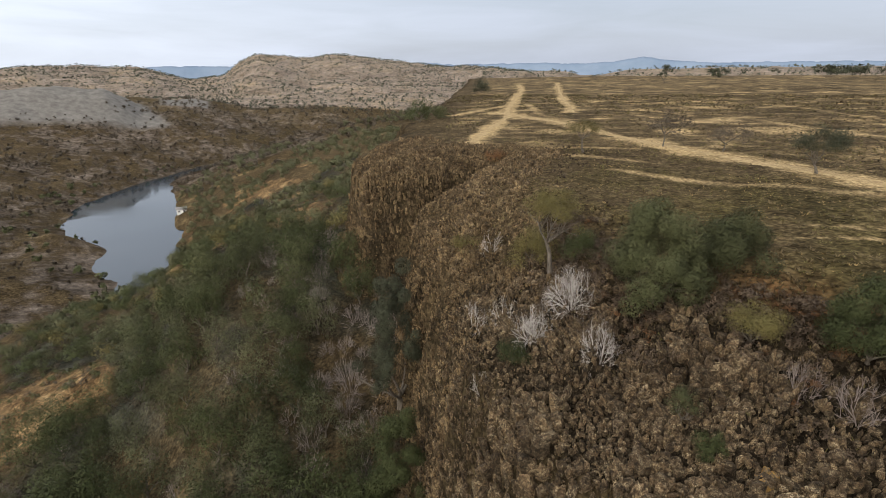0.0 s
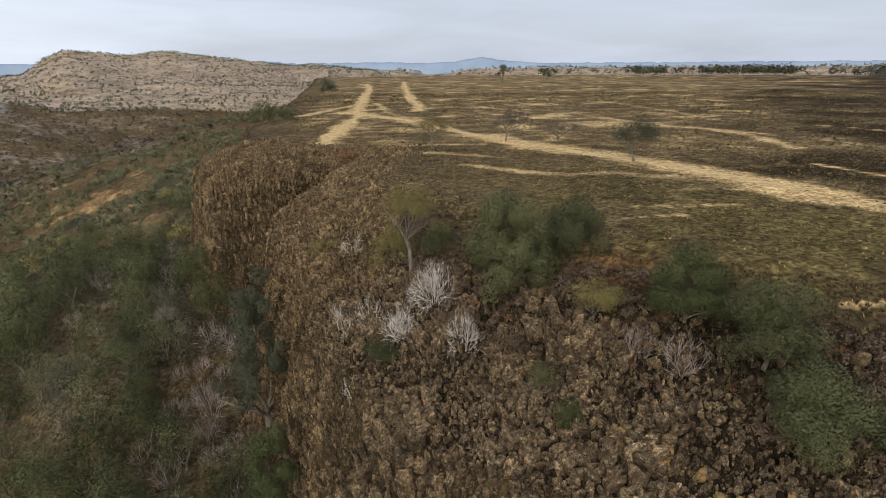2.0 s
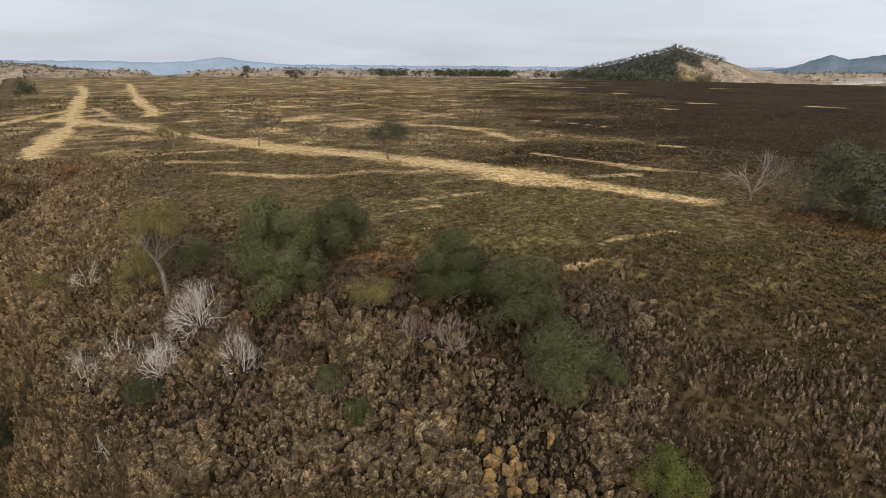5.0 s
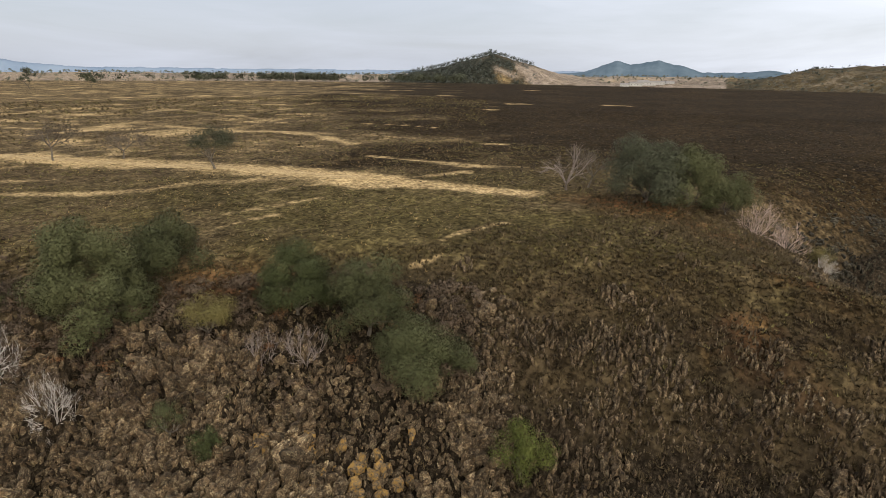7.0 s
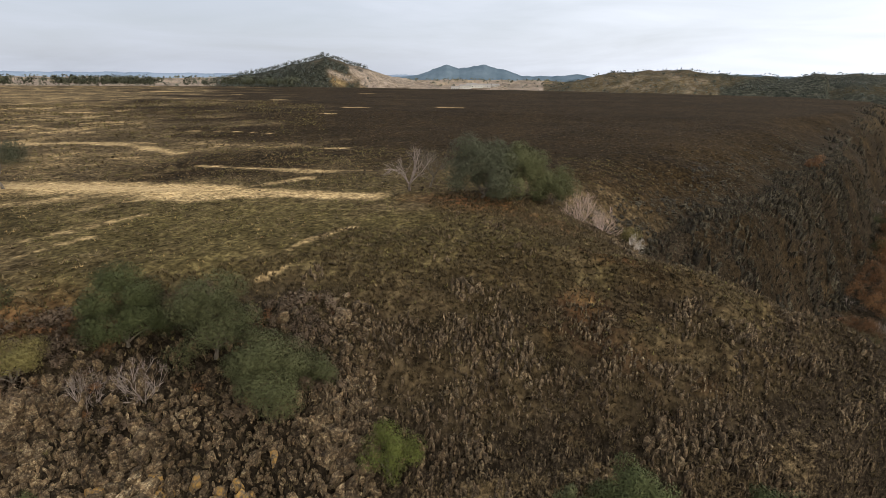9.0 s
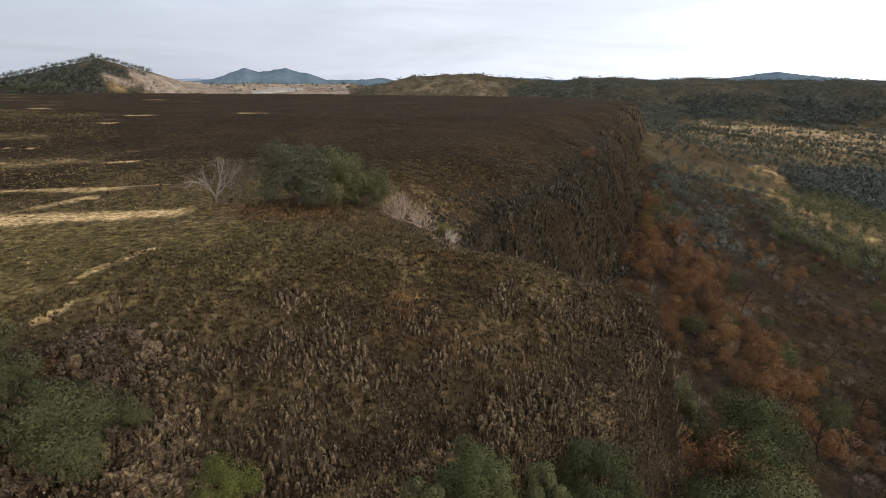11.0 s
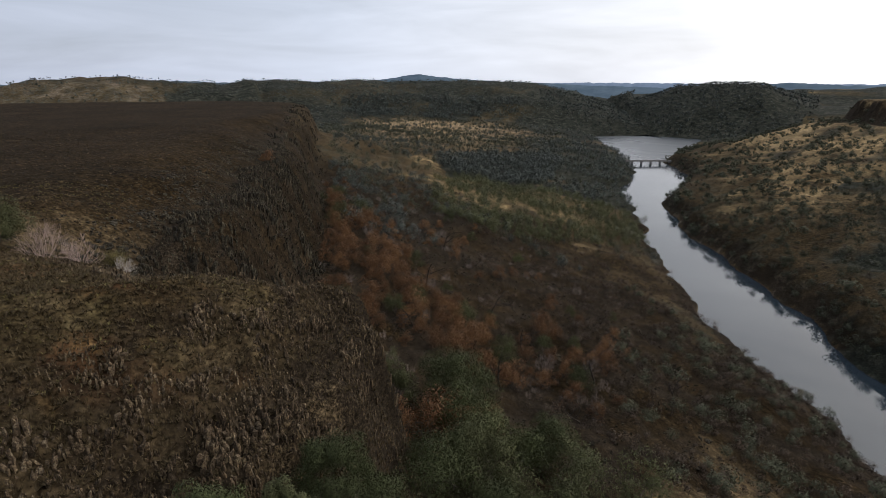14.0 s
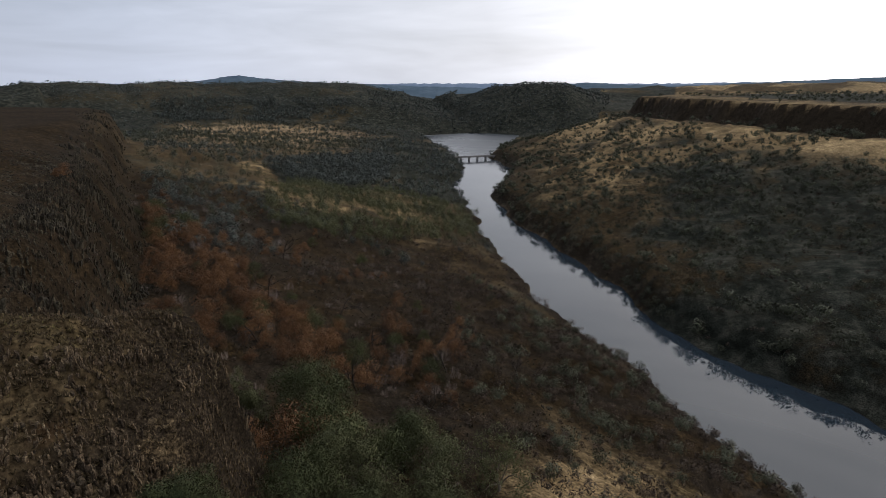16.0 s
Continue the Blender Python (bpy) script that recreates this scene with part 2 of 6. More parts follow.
# ---- materials ----
class Mat:
    """A node material, built step by step."""

    def __init__(self, name, rough=0.9, spec=0.2):
        self.m = bpy.data.materials.new(name)
        self.m.use_nodes = True
        self.nt = self.m.node_tree
        self.bsdf = self.nt.nodes["Principled BSDF"]
        self.bsdf.inputs["Roughness"].default_value = rough
        self.bsdf.inputs["Specular IOR Level"].default_value = spec
        self.geo = self.nt.nodes.new("ShaderNodeTexCoord")

    def node(self, kind, **inputs):
        n = self.nt.nodes.new(kind)
        for k, v in inputs.items():
            n.inputs[k].default_value = v
        return n

    def link(self, a, b):
        self.nt.links.new(a, b)

    def noise(self, scale, detail=4, rough=0.6, stretch=None):
        n = self.node("ShaderNodeTexNoise", Scale=scale, Detail=detail, Roughness=rough)
        src = self.geo.outputs["Object"]
        if stretch:
            mp = self.node("ShaderNodeMapping", Scale=stretch)
            self.link(src, mp.inputs["Vector"])
            src = mp.outputs[0]
        self.link(src, n.inputs["Vector"])
        return n.outputs["Fac"]

    def ramp(self, fac, stops):
        n = self.nt.nodes.new("ShaderNodeValToRGB")
        el = n.color_ramp.elements
        while len(el) < len(stops):
            el.new(0.5)
        for e, (p, c) in zip(el, stops):
            e.position, e.color = p, c
        self.link(fac, n.inputs["Fac"])
        return n.outputs[0]

    def mix(self, fac, a, b, mode="MIX"):
        n = self.nt.nodes.new("ShaderNodeMix")
        n.data_type, n.blend_type = "RGBA", mode
        for sock, v in ((n.inputs[0], fac), (n.inputs[6], a), (n.inputs[7], b)):
            if isinstance(v, (tuple, float, int)):
                sock.default_value = v
            else:
                self.link(v, sock)
        return n.outputs[2]

    def math(self, op, a, b=0.0, clamp=False):
        n = self.nt.nodes.new("ShaderNodeMath")
        n.operation, n.use_clamp = op, clamp
        for sock, v in ((n.inputs[0], a), (n.inputs[1], b)):
            if isinstance(v, (float, int)):
                sock.default_value = v
            else:
                self.link(v, sock)
        return n.outputs[0]

    def bump(self, h, strength=0.5, dist=0.1):
        n = self.node("ShaderNodeBump", Strength=strength, Distance=dist)
        self.link(h, n.inputs["Height"])
        self.link(n.outputs[0], self.bsdf.inputs["Normal"])

    def colour(self, c):
        if isinstance(c, tuple):
            self.bsdf.inputs["Base Color"].default_value = c
        else:
            self.link(c, self.bsdf.inputs["Base Color"])
        return self.m


def g(v):
    return (v, v, v, 1)


def attr(mat, name):
    n = mat.nt.nodes.new("ShaderNodeAttribute")
    n.attribute_name = name
    sep = mat.nt.nodes.new("ShaderNodeSeparateColor")
    mat.link(n.outputs["Color"], sep.inputs[0])
    return sep.outputs[0], sep.outputs[1], sep.outputs[2]


def ground_material():
    m = Mat("ground_cover", 0.97, 0.03)
    straw, rock, burnt = attr(m, "cover_a")
    red, green, grey = attr(m, "cover_b")
    woods, ochre, gravel = attr(m, "cover_c")
    n1 = m.noise(0.9, 5, 0.65)
    n2 = m.noise(0.06, 4, 0.6)
    n3 = m.noise(5.0, 4, 0.7)
    n4 = m.noise(2.2, 3, 0.55)
    n5 = m.noise(0.13, 7, 0.66)
    n6 = m.noise(0.02, 5, 0.6)
    n7 = m.noise(0.33, 4, 0.6)
    soil = m.ramp(n1, [(0.3, (0.028, 0.0195, 0.0105, 1)), (0.5, (0.070, 0.050, 0.0265, 1)), (0.68, (0.125, 0.094, 0.051, 1))])
    grass = m.ramp(n1, [(0.3, (0.026, 0.020, 0.009, 1)), (0.55, (0.074, 0.058, 0.024, 1)), (0.72, (0.135, 0.106, 0.046, 1))])
    dry = m.ramp(n1, [(0.28, (0.195, 0.135, 0.067, 1)), (0.5, (0.33, 0.236, 0.120, 1)), (0.7, (0.45, 0.337, 0.18, 1))])
    stone = m.ramp(n3, [(0.3, (0.007, 0.005, 0.004, 1)), (0.5, (0.020, 0.015, 0.010, 1)), (0.7, (0.060, 0.046, 0.031, 1))])
    char = m.ramp(n1, [(0.3, (0.007, 0.0048, 0.003, 1)), (0.55, (0.0285, 0.0190, 0.0095, 1)), (0.75, (0.068, 0.0455, 0.023, 1))])
    rust = m.ramp(n1, [(0.3, (0.060, 0.031, 0.015, 1)), (0.7, (0.145, 0.072, 0.031, 1))])
    # pale grey of the shores, and of haze painted over far ground
    shore_haze_grey = m.ramp(n1, [(0.3, (0.175, 0.141, 0.116, 1)), (0.7, (0.28, 0.230, 0.190, 1))])
    canopy = m.ramp(n5, [(0.36, (0.010, 0.0115, 0.009, 1)), (0.5, (0.027, 0.029, 0.0225, 1)), (0.64, (0.060, 0.058, 0.044, 1))])
    amber = m.ramp(n1, [(0.3, (0.075, 0.045, 0.018, 1)), (0.7, (0.20, 0.130, 0.052, 1))])
    c = soil
    for w, col in ((green, grass), (burnt, char), (red, rust), (rock, stone), (straw, dry), (grey, shore_haze_grey), (woods, canopy), (ochre, amber)):
        # break the edge of each cover up with fine noise
        f = m.math("ADD", w, m.math("ADD", m.math("MULTIPLY", m.math("SUBTRACT", n3, 0.5), 0.6), m.math("MULTIPLY", m.math("SUBTRACT", n5, 0.5), 1.3)))
        f = m.math("MULTIPLY", m.math("SUBTRACT", f, 0.22), 1.9, True)
        f = m.math("MULTIPLY", f, m.math("MULTIPLY", w, 4.0, True))
        c = m.mix(f, c, col)
    heap = m.ramp(n5, [(0.35, (0.115, 0.106, 0.096, 1)), (0.65, (0.185, 0.172, 0.157, 1))])
    c = m.mix(0.7, c, m.ramp(n2, [(0.3, g(0.6)), (0.7, g(1.3))]), "MULTIPLY")
    c = m.mix(0.7, c, m.ramp(n6, [(0.32, g(0.6)), (0.68, g(1.3))]), "MULTIPLY")
    c = m.mix(0.45, c, m.ramp(n7, [(0.36, g(0.45)), (0.5, g(0.98)), (0.64, g(1.5))]), "MULTIPLY")
    # clumps and bare spots a hand to a pace across
    c = m.mix(0.75, c, m.ramp(n4, [(0.36, g(0.30)), (0.5, g(0.95)), (0.64, g(1.6))]), "MULTIPLY")
    c = m.mix(gravel, c, heap)
    h = m.math("ADD", m.math("MULTIPLY", n1, 0.6), m.math("MULTIPLY", n3, 0.4))
    m.bump(h, 0.8, 0.25)
    return m.colour(c)


MAT_GROUND = ground_material()


def leaf_material(name, dark, mid, light, rough=0.7):
    m = Mat(name, rough, 0.15)
    isl = m.nt.nodes.new("ShaderNodeNewGeometry").outputs["Random Per Island"]
    rnd = m.nt.nodes.new("ShaderNodeObjectInfo").outputs["Random"]
    f = m.math("ADD", m.math("MULTIPLY", isl, 0.26), m.math("ADD", m.math("MULTIPLY", m.noise(0.9, 4, 0.7), 0.6), 0.13))
    f = m.math("ADD", f, m.math("MULTIPLY", m.math("SUBTRACT", rnd, 0.5), 0.3))
    return m.colour(m.ramp(f, [(0.15, dark), (0.55, mid), (0.95, light)]))


def bark_material(name, dark, light):
    m = Mat(name, 0.9, 0.15)
    n = m.noise(6, 5, 0.7, (1, 1, 0.25))
    m.bump(n, 0.6, 0.03)
    return m.colour(m.ramp(n, [(0.3, dark), (0.7, light)]))


LEAF_GREY = leaf_material("grey_green_leaves", (0.026, 0.030, 0.013, 1), (0.062, 0.066, 0.029, 1), (0.113, 0.119, 0.054, 1))
LEAF_GREEN = leaf_material("green_leaves", (0.016, 0.021, 0.008, 1), (0.043, 0.051, 0.019, 1), (0.085, 0.095, 0.038, 1))
LEAF_SAGE = leaf_material("sage_leaves", (0.039, 0.042, 0.022, 1), (0.080, 0.083, 0.042, 1), (0.129, 0.129, 0.071, 1))
LEAF_OLIVE = leaf_material("olive_leaves", (0.050, 0.042, 0.016, 1), (0.115, 0.098, 0.036, 1), (0.19, 0.16, 0.06, 1))
LEAF_RUST = leaf_material("scorched_leaves", (0.036, 0.021, 0.011, 1), (0.122, 0.062, 0.028, 1), (0.25, 0.135, 0.060, 1))
LEAF_DARK = leaf_material("dark_leaves", (0.022, 0.024, 0.015, 1), (0.048, 0.052, 0.032, 1), (0.088, 0.092, 0.058, 1))
# paler copy of the dark leaves for far trees, haze put into it
LEAF_HILL = leaf_material("hill_oak_leaves", (0.045, 0.048, 0.034, 1), (0.080, 0.083, 0.060, 1), (0.135, 0.138, 0.100, 1))
LEAF_LIME = leaf_material("yellow_green_leaves", (0.036, 0.042, 0.011, 1), (0.090, 0.102, 0.024, 1), (0.175, 0.18, 0.05, 1))
# slate green for farther woods, blue haze put into the leaf colour
LEAF_HAZED = leaf_material("hazed_green_leaves", (0.028, 0.033, 0.029, 1), (0.052, 0.060, 0.053, 1), (0.088, 0.098, 0.086, 1))
LEAF_CHAR = leaf_material("charred_scrub", (0.014, 0.011, 0.008, 1), (0.034, 0.025, 0.018, 1), (0.075, 0.056, 0.040, 1))
LEAF_DRAB = leaf_material("drab_scrub", (0.036, 0.028, 0.021, 1), (0.078, 0.062, 0.046, 1), (0.140, 0.115, 0.086, 1))
LEAF_BRUSH = leaf_material("dead_brush", (0.030, 0.021, 0.014, 1), (0.080, 0.057, 0.039, 1), (0.150, 0.112, 0.080, 1))
BARK = bark_material("grey_bark", (0.045, 0.038, 0.030, 1), (0.17, 0.145, 0.12, 1))
BARK_CHAR = bark_material("charred_bark", (0.012, 0.010, 0.009, 1), (0.060, 0.048, 0.040, 1))
BARK_PALE = bark_material("bleached_twigs", (0.30, 0.27, 0.25, 1), (0.54, 0.50, 0.47, 1))
BARK_DUSTY = bark_material("dusty_twigs", (0.17, 0.14, 0.13, 1), (0.36, 0.31, 0.29, 1))
BARK_PINK = bark_material("pinkish_twigs", (0.26, 0.19, 0.165, 1), (0.48, 0.37, 0.33, 1))
BARK_MAUVE = bark_material("grey_twigs", (0.13, 0.105, 0.095, 1), (0.30, 0.25, 0.23, 1))


def rock_material(name="basalt", lichen=0.55, tone=1.0, spread=0.8):
    m = Mat(name, 0.92, 0.2)
    isl = m.nt.nodes.new("ShaderNodeNewGeometry").outputs["Random Per Island"]
    rnd = m.nt.nodes.new("ShaderNodeObjectInfo").outputs["Random"]
    n1, n2 = m.noise(5.0, 8, 0.8), m.noise(0.35, 5, 0.65)
    c = m.ramp(n1, [(0.36, (0.015, 0.011, 0.007, 1)), (0.48, (0.068, 0.050, 0.033, 1)), (0.64, (0.190, 0.148, 0.102, 1))])
    # crusts of pale lichen, in patches and in specks
    lich = m.ramp(m.noise(3.2, 7, 0.8), [(0.49, g(0)), (0.57, g(1))])
    speck = m.ramp(m.noise(13.0, 3, 0.6), [(0.46, g(0)), (0.57, g(1))])
    c = m.mix(m.math("MULTIPLY", m.math("MULTIPLY", lich, speck), lichen * 1.5, True), c, (0.40, 0.36, 0.275, 1))
    seam = m.ramp(m.noise(2.1, 6, 0.7), [(0.40, g(0.25)), (0.47, g(1.0))])
    c = m.mix(0.8, c, seam, "MULTIPLY")
    t = m.math("ADD", m.math("MULTIPLY", isl, 0.6), m.math("MULTIPLY", rnd, 0.4))
    c = m.mix(spread, c, m.ramp(t, [(0.08, (0.32, 0.30, 0.28, 1)), (0.55, (0.95, 0.91, 0.86, 1)), (0.92, (1.75, 1.66, 1.5, 1))]), "MULTIPLY")
    c = m.mix(0.85, c, m.ramp(n2, [(0.34, (0.45, 0.40, 0.34, 1)), (0.5, (0.95, 0.92, 0.88, 1)), (0.66, (1.5, 1.5, 1.46, 1))]), "MULTIPLY")
    c = m.mix(1.0, c, tone if isinstance(tone, tuple) else g(tone), "MULTIPLY")
    m.bump(n1, 0.7, 0.06)
    return m.colour(c)


def lichen_material():
    m = Mat("yellow_lichen_rock", 0.9, 0.2)
    n = m.noise(3.6, 7, 0.75)
    m.bump(n, 0.7, 0.06)
    return m.colour(m.ramp(n, [(0.36, (0.020, 0.016, 0.010, 1)), (0.44, (0.070, 0.054, 0.038, 1)), (0.48, (0.125, 0.090, 0.052, 1)), (0.55, (0.20, 0.115, 0.030, 1)), (0.70, (0.27, 0.19, 0.070, 1))]))


def water_material():
    """Still in the narrows, ruffled by wind where the water widens."""
    m = Mat("river_water", 0.03, 0.5)
    m.bsdf.inputs["IOR"].default_value = 1.45
    sep = m.nt.nodes.new("ShaderNodeSeparateXYZ")
    m.link(m.geo.outputs["Object"], sep.inputs[0])
    reach = m.nt.nodes.new("ShaderNodeMapRange")
    reach.inputs["From Min"].default_value, reach.inputs["From Max"].default_value = -560, -720
    m.link(sep.outputs[1], reach.inputs["Value"])
    gusts = m.ramp(m.noise(0.006, 4, 0.6, (1, 2.2, 1)), [(0.46, g(0)), (0.56, g(1))])
    ruffled = m.math("ADD", m.math("MULTIPLY", reach.outputs[0], 0.24), m.math("MULTIPLY", gusts, 0.07))
    m.link(m.math("ADD", ruffled, 0.025), m.bsdf.inputs["Roughness"])
    m.bump(m.noise(0.35, 3, 0.5), 0.03, 0.05)
    return m.colour((0.020, 0.029, 0.038, 1))


ROCK = rock_material("basalt", 0.46, (0.76, 0.725, 0.665, 1), 0.8)
# darker copy of the basalt: the east cliff's shade put into its tone
ROCK_SHADED = rock_material("shaded_basalt", 0.2, (0.32, 0.37, 0.39, 1), 1.0)
ROCK_MOSSY = rock_material("weathered_basalt", 0.3, (0.80, 0.78, 0.74, 1))
ROCK_OCHRE = rock_material("ochre_basalt", 0.2, (0.88, 0.84, 0.72, 1), 0.7)
LICHEN = lichen_material()
WATER_MAT = water_material()


def plain(name, a, b, scale=4.0, rough=0.8):
    m = Mat(name, rough, 0.2)
    n = m.noise(scale, 4, 0.65)
    return m.colour(m.ramp(n, [(0.3, a), (0.7, b)]))


# ---- mesh helpers ----
def mesh_from(name, verts, faces, material=None, smooth=False):
    """A mesh from arrays: verts (n, 3) and faces (m, 3 or 4)."""
    normals = None
    if isinstance(faces, tuple):
        faces, normals = faces
        smooth = True
    verts, faces = np.asarray(verts, np.float32), np.asarray(faces, np.int32)
    me = bpy.data.meshes.new(name)
    k = faces.shape[1]
    me.vertices.add(len(verts))
    me.vertices.foreach_set("co", verts.ravel())
    me.loops.add(faces.size)
    me.loops.foreach_set("vertex_index", faces.ravel())
    me.polygons.add(len(faces))
    me.polygons.foreach_set("loop_start", np.arange(len(faces), dtype=np.int32) * k)
    me.update(calc_edges=True)
    me.polygons.foreach_set("use_smooth", np.full(len(faces), bool(smooth)))
    if normals is not None:
        me.normals_split_custom_set_from_vertices(normals.astype(np.float32).tolist())
    if material:
        me.materials.append(material)
    return me


def merge(pieces):
    """Joins a list of (verts, faces)."""
    vs, fs, n = [], [], 0
    for v, f in pieces:
        vs.append(v)
        fs.append(np.asarray(f) + n)
        n += len(v)
    return np.concatenate(vs), np.concatenate(fs)


def part(name, data, parent, label="", kind=""):
    ob = new(name, data)
    ob.parent = parent
    return tagged(ob, label, kind=kind)


# ---- ground ----
TRAILS = []


def trail(width, *places):
    """A trodden or bare line over the table: its width and the places it runs through."""
    TRAILS.append((places, width))


trail(5.2, (6, 116), (9, 132), (14, 153), (21, 180), (24, 209), (31, 250), (39, 302), (56, 400), (70, 520))
trail(5.0, (114, 569), (71, 344), (56, 260), (50, 218), (43, 190))
trail(7.5, (18, 196), (33, 160), (38, 131), (43, 112), (48, 92), (54, 76), (58, 62), (60, 49))
trail(4.6, (58, 60), (60, 46), (62, 38), (65, 28))
trail(4.5, (27, 231), (16, 214), (4, 188))
trail(2.2, (9, 118), (13, 109), (19, 108), (28, 107), (37, 104))
trail(3.0, (36, 240), (32, 185), (35, 160))
trail(2.6, (17, 100), (23, 98), (29, 93), (35, 88))
trail(2.0, (26, 83), (31, 76), (36, 71), (43, 69), (50, 64), (57, 57))
trail(0.8, (31, 51), (35, 51), (41, 49), (48, 48))
trail(0.7, (30, 47), (35, 47), (39, 46))
trail(1.1, (41.5, 26.6), (45, 26), (50, 24))
trail(0.5, (36, 26), (39, 25))
trail(2.6, (59, 206), (75, 203), (78, 176), (90, 166), (90, 141), (93, 114), (100, 96))
trail(3.6, (93, 129), (95, 111), (95, 95), (89, 81))
trail(2.6, (130, 202), (120, 165), (120, 152), (113, 128))
trail(1.6, (125, 108), (128, 98), (129, 85))
trail(2.0, (77, 65), (77, 56), (77, 46), (82, 36))
trail(1.4, (52, 55), (59, 50), (65, 45), (73, 42))
# bare patches: bearing, distance, half width across and along the line of sight
PATCHES = [(24.9, 236, 10, 6), (18.9, 267, 6, 5), (27.7, 358, 7, 8), (36.0, 236, 7, 4), (57.7, 331, 8, 7), (64.9, 262, 8, 6), (74.4, 273, 8, 6),
           (24.4, 550, 28, 12), (29.8, 381, 10, 6), (19.8, 447, 14, 9), (34.0, 543, 26, 12), (39.4, 428, 13, 8), (42.8, 203, 8, 4)]
PATCHES += [(40.5, 267, 9, 4), (66.3, 521, 9, 12), (53.1, 445, 13, 8), (62.2, 221, 6, 3), (63.0, 119, 4, 1.5), (43.9, 116, 5, 3), (14.9, 264, 7, 5),
            (15.7, 600, 26, 14), (20.7, 184, 5, 2), (48.5, 600, 36, 14)]


def slope_band(x, y):
    """Bare streaks of tan soil that run down the west slope."""
    return sstep(0.2, 0.45, fbm((0.8 * x + 0.6 * y) / 15, (0.8 * y - 0.6 * x) / 60, 68, 4)) * sstep(-8, -16, np.degrees(np.arctan2(x, y))) * sstep(100, 122, np.hypot(x, y))


def valley_grove(az, r):
    """Closed woods across the valley floor below the far cliff."""
    low = 415 + 110 * sstep(134, 139, az) + 40 * sstep(128, 124, az)
    high = 470 + 17 * np.clip(az - 125, 0, 12)
    return sstep(123, 126, az) * sstep(140, 137, az) * sstep(low - 10, low + 15, r) * sstep(high + 20, high - 20, r)


def covers(x, y, z):
    r, s, s2, dr, side = fields(x, y)
    az = np.degrees(np.arctan2(x, y))
    az = np.where(az < -80, az + 360, az)
    top = s > 0
    wob = fbm(x / 6, y / 6, 61, 3)
    wob2 = fbm(x / 22, y / 22, 62, 4)
    straw = np.zeros(x.shape)
    for pts, w in TRAILS:
        d, _, _ = line_distance(x, y, pts)
        hold = 0.95 if w > 4 else 0.64 + 0.25 * wob2
        straw = np.maximum(straw, hold * (1 - sstep(0.15 * w, 1.0 * w, d + wob * w * 0.3 + np.abs(wob2) * min(w, 4) * 0.3)))
    for pa, pr, a, b in PATCHES:
        px, py = bearing(pa, pr)
        ux, uy = px / pr, py / pr
        q = np.hypot(((x - px) * uy - (y - py) * ux) / a, ((x - px) * ux + (y - py) * uy) / b) + 0.4 * wob
        straw = np.maximum(straw, 0.85 * (1 - sstep(0.4, 1.15, q)))
    # straw streaks between the trails, thinning out towards the dark end of the table
    pale = sstep(70, 35, az + 12 * wob2) * np.where(y > 105, sstep(2, 26, s), sstep(15, 60, s))
    streak = sstep(0.05, 0.5, 0.6 * fbm(x / 15 + y / 40, y / 7, 63, 5) + 0.6 * fbm(x / 8, y / 8, 74, 5))
    straw = np.maximum(straw, pale * (0.26 + 0.33 * streak))
    straw = np.where(top, straw, 0)
    dark = sstep(40, 62, az + 14 * wob2) * sstep(75, 105, r + 12 * wob2) * top
    dark = np.maximum(dark, 0.5 * sstep(0.1, 0.7, fbm(x / 30, y / 12, 64, 4)) * top * sstep(90, 150, r))
    green = top * (1 - sstep(70, 110, r + 20 * wob2)) * sstep(8, 24, s) * (0.65 + 0.5 * wob2)
    near = (1 - sstep(40, 75, r))
    rock = top * near * (1 - sstep(8, 20, s + 3 * wob)) * np.where(az < 64, 0.95, 0.6)
    rock = np.maximum(rock, sstep(-30, -12, s) * sstep(8, 0, s) * (r < 900) * np.where(az < 40, 0.5, 1.0))
    burnt_mesa = sstep(-34, -16, s2) * sstep(3, -2, s2)
    knob = np.exp(-((x - 46) ** 2 + (y + 4) ** 2) / 22 ** 2)
    # mask that darkens the east cliff's ground, its shade put into the cover
    scorched = sstep(60, 72, x) * sstep(12, -4, y) * sstep(-30, -12, s) * sstep(10, 1, s)
    rock = rock * (1 - 0.5 * scorched)
    rock = rock * (1 - 0.3 * knob)
    green = np.maximum(green, (0.3 + 0.5 * fbm(x / 5, y / 5, 69, 3)) * knob * (s > -6))
    red = np.exp(-((x - 66) ** 2 / 40 + (y - 16) ** 2 / 50)) * 0.75 + np.exp(-((x - 60) ** 2 / 25 + (y - 5) ** 2 / 40)) * 0.45
    red = red + 0.5 * np.exp(-((x - 22) ** 2 + (y - 38) ** 2) / 60) + np.clip(0.75 * fbm(x / 4, y / 7, 70, 4) - 0.1, 0, 1) * knob * (s > -8)
    below = ~top & (side > 0) & (s2 < 0)
    east = below & (az > 85)
    west = below & (az < 60)
    burn = np.where(east, sstep(210, 120, -s + 30 * wob2) * sstep(420, 250, r) * np.maximum(sstep(158, 146, az + 14 * wob2), 0.95 * (r > 105)), 0)
    burn = burn * (1 - 0.85 * sstep(152, 157, az + 5 * wob2) * sstep(128, 100, r + 6 * wob) * sstep(176, 166, az))
    red = np.maximum(red, np.where(east, burn * (0.06 + 0.3 * wob2), 0))
    burnt = np.maximum(np.maximum(dark, burn * 0.9), scorched * 0.5 * (r < 900))
    rock = np.maximum(rock, burn * (0.55 + 0.5 * wob))
    dark = dark * (0.8 + 0.35 * fbm(x / 30, y / 12, 64, 4))
    rock = np.maximum(rock, np.where(~top & (az > 95) & (dr > 0) & (r < 900), 0.9 * sstep(16, 5, dr + 5 * wob), 0))
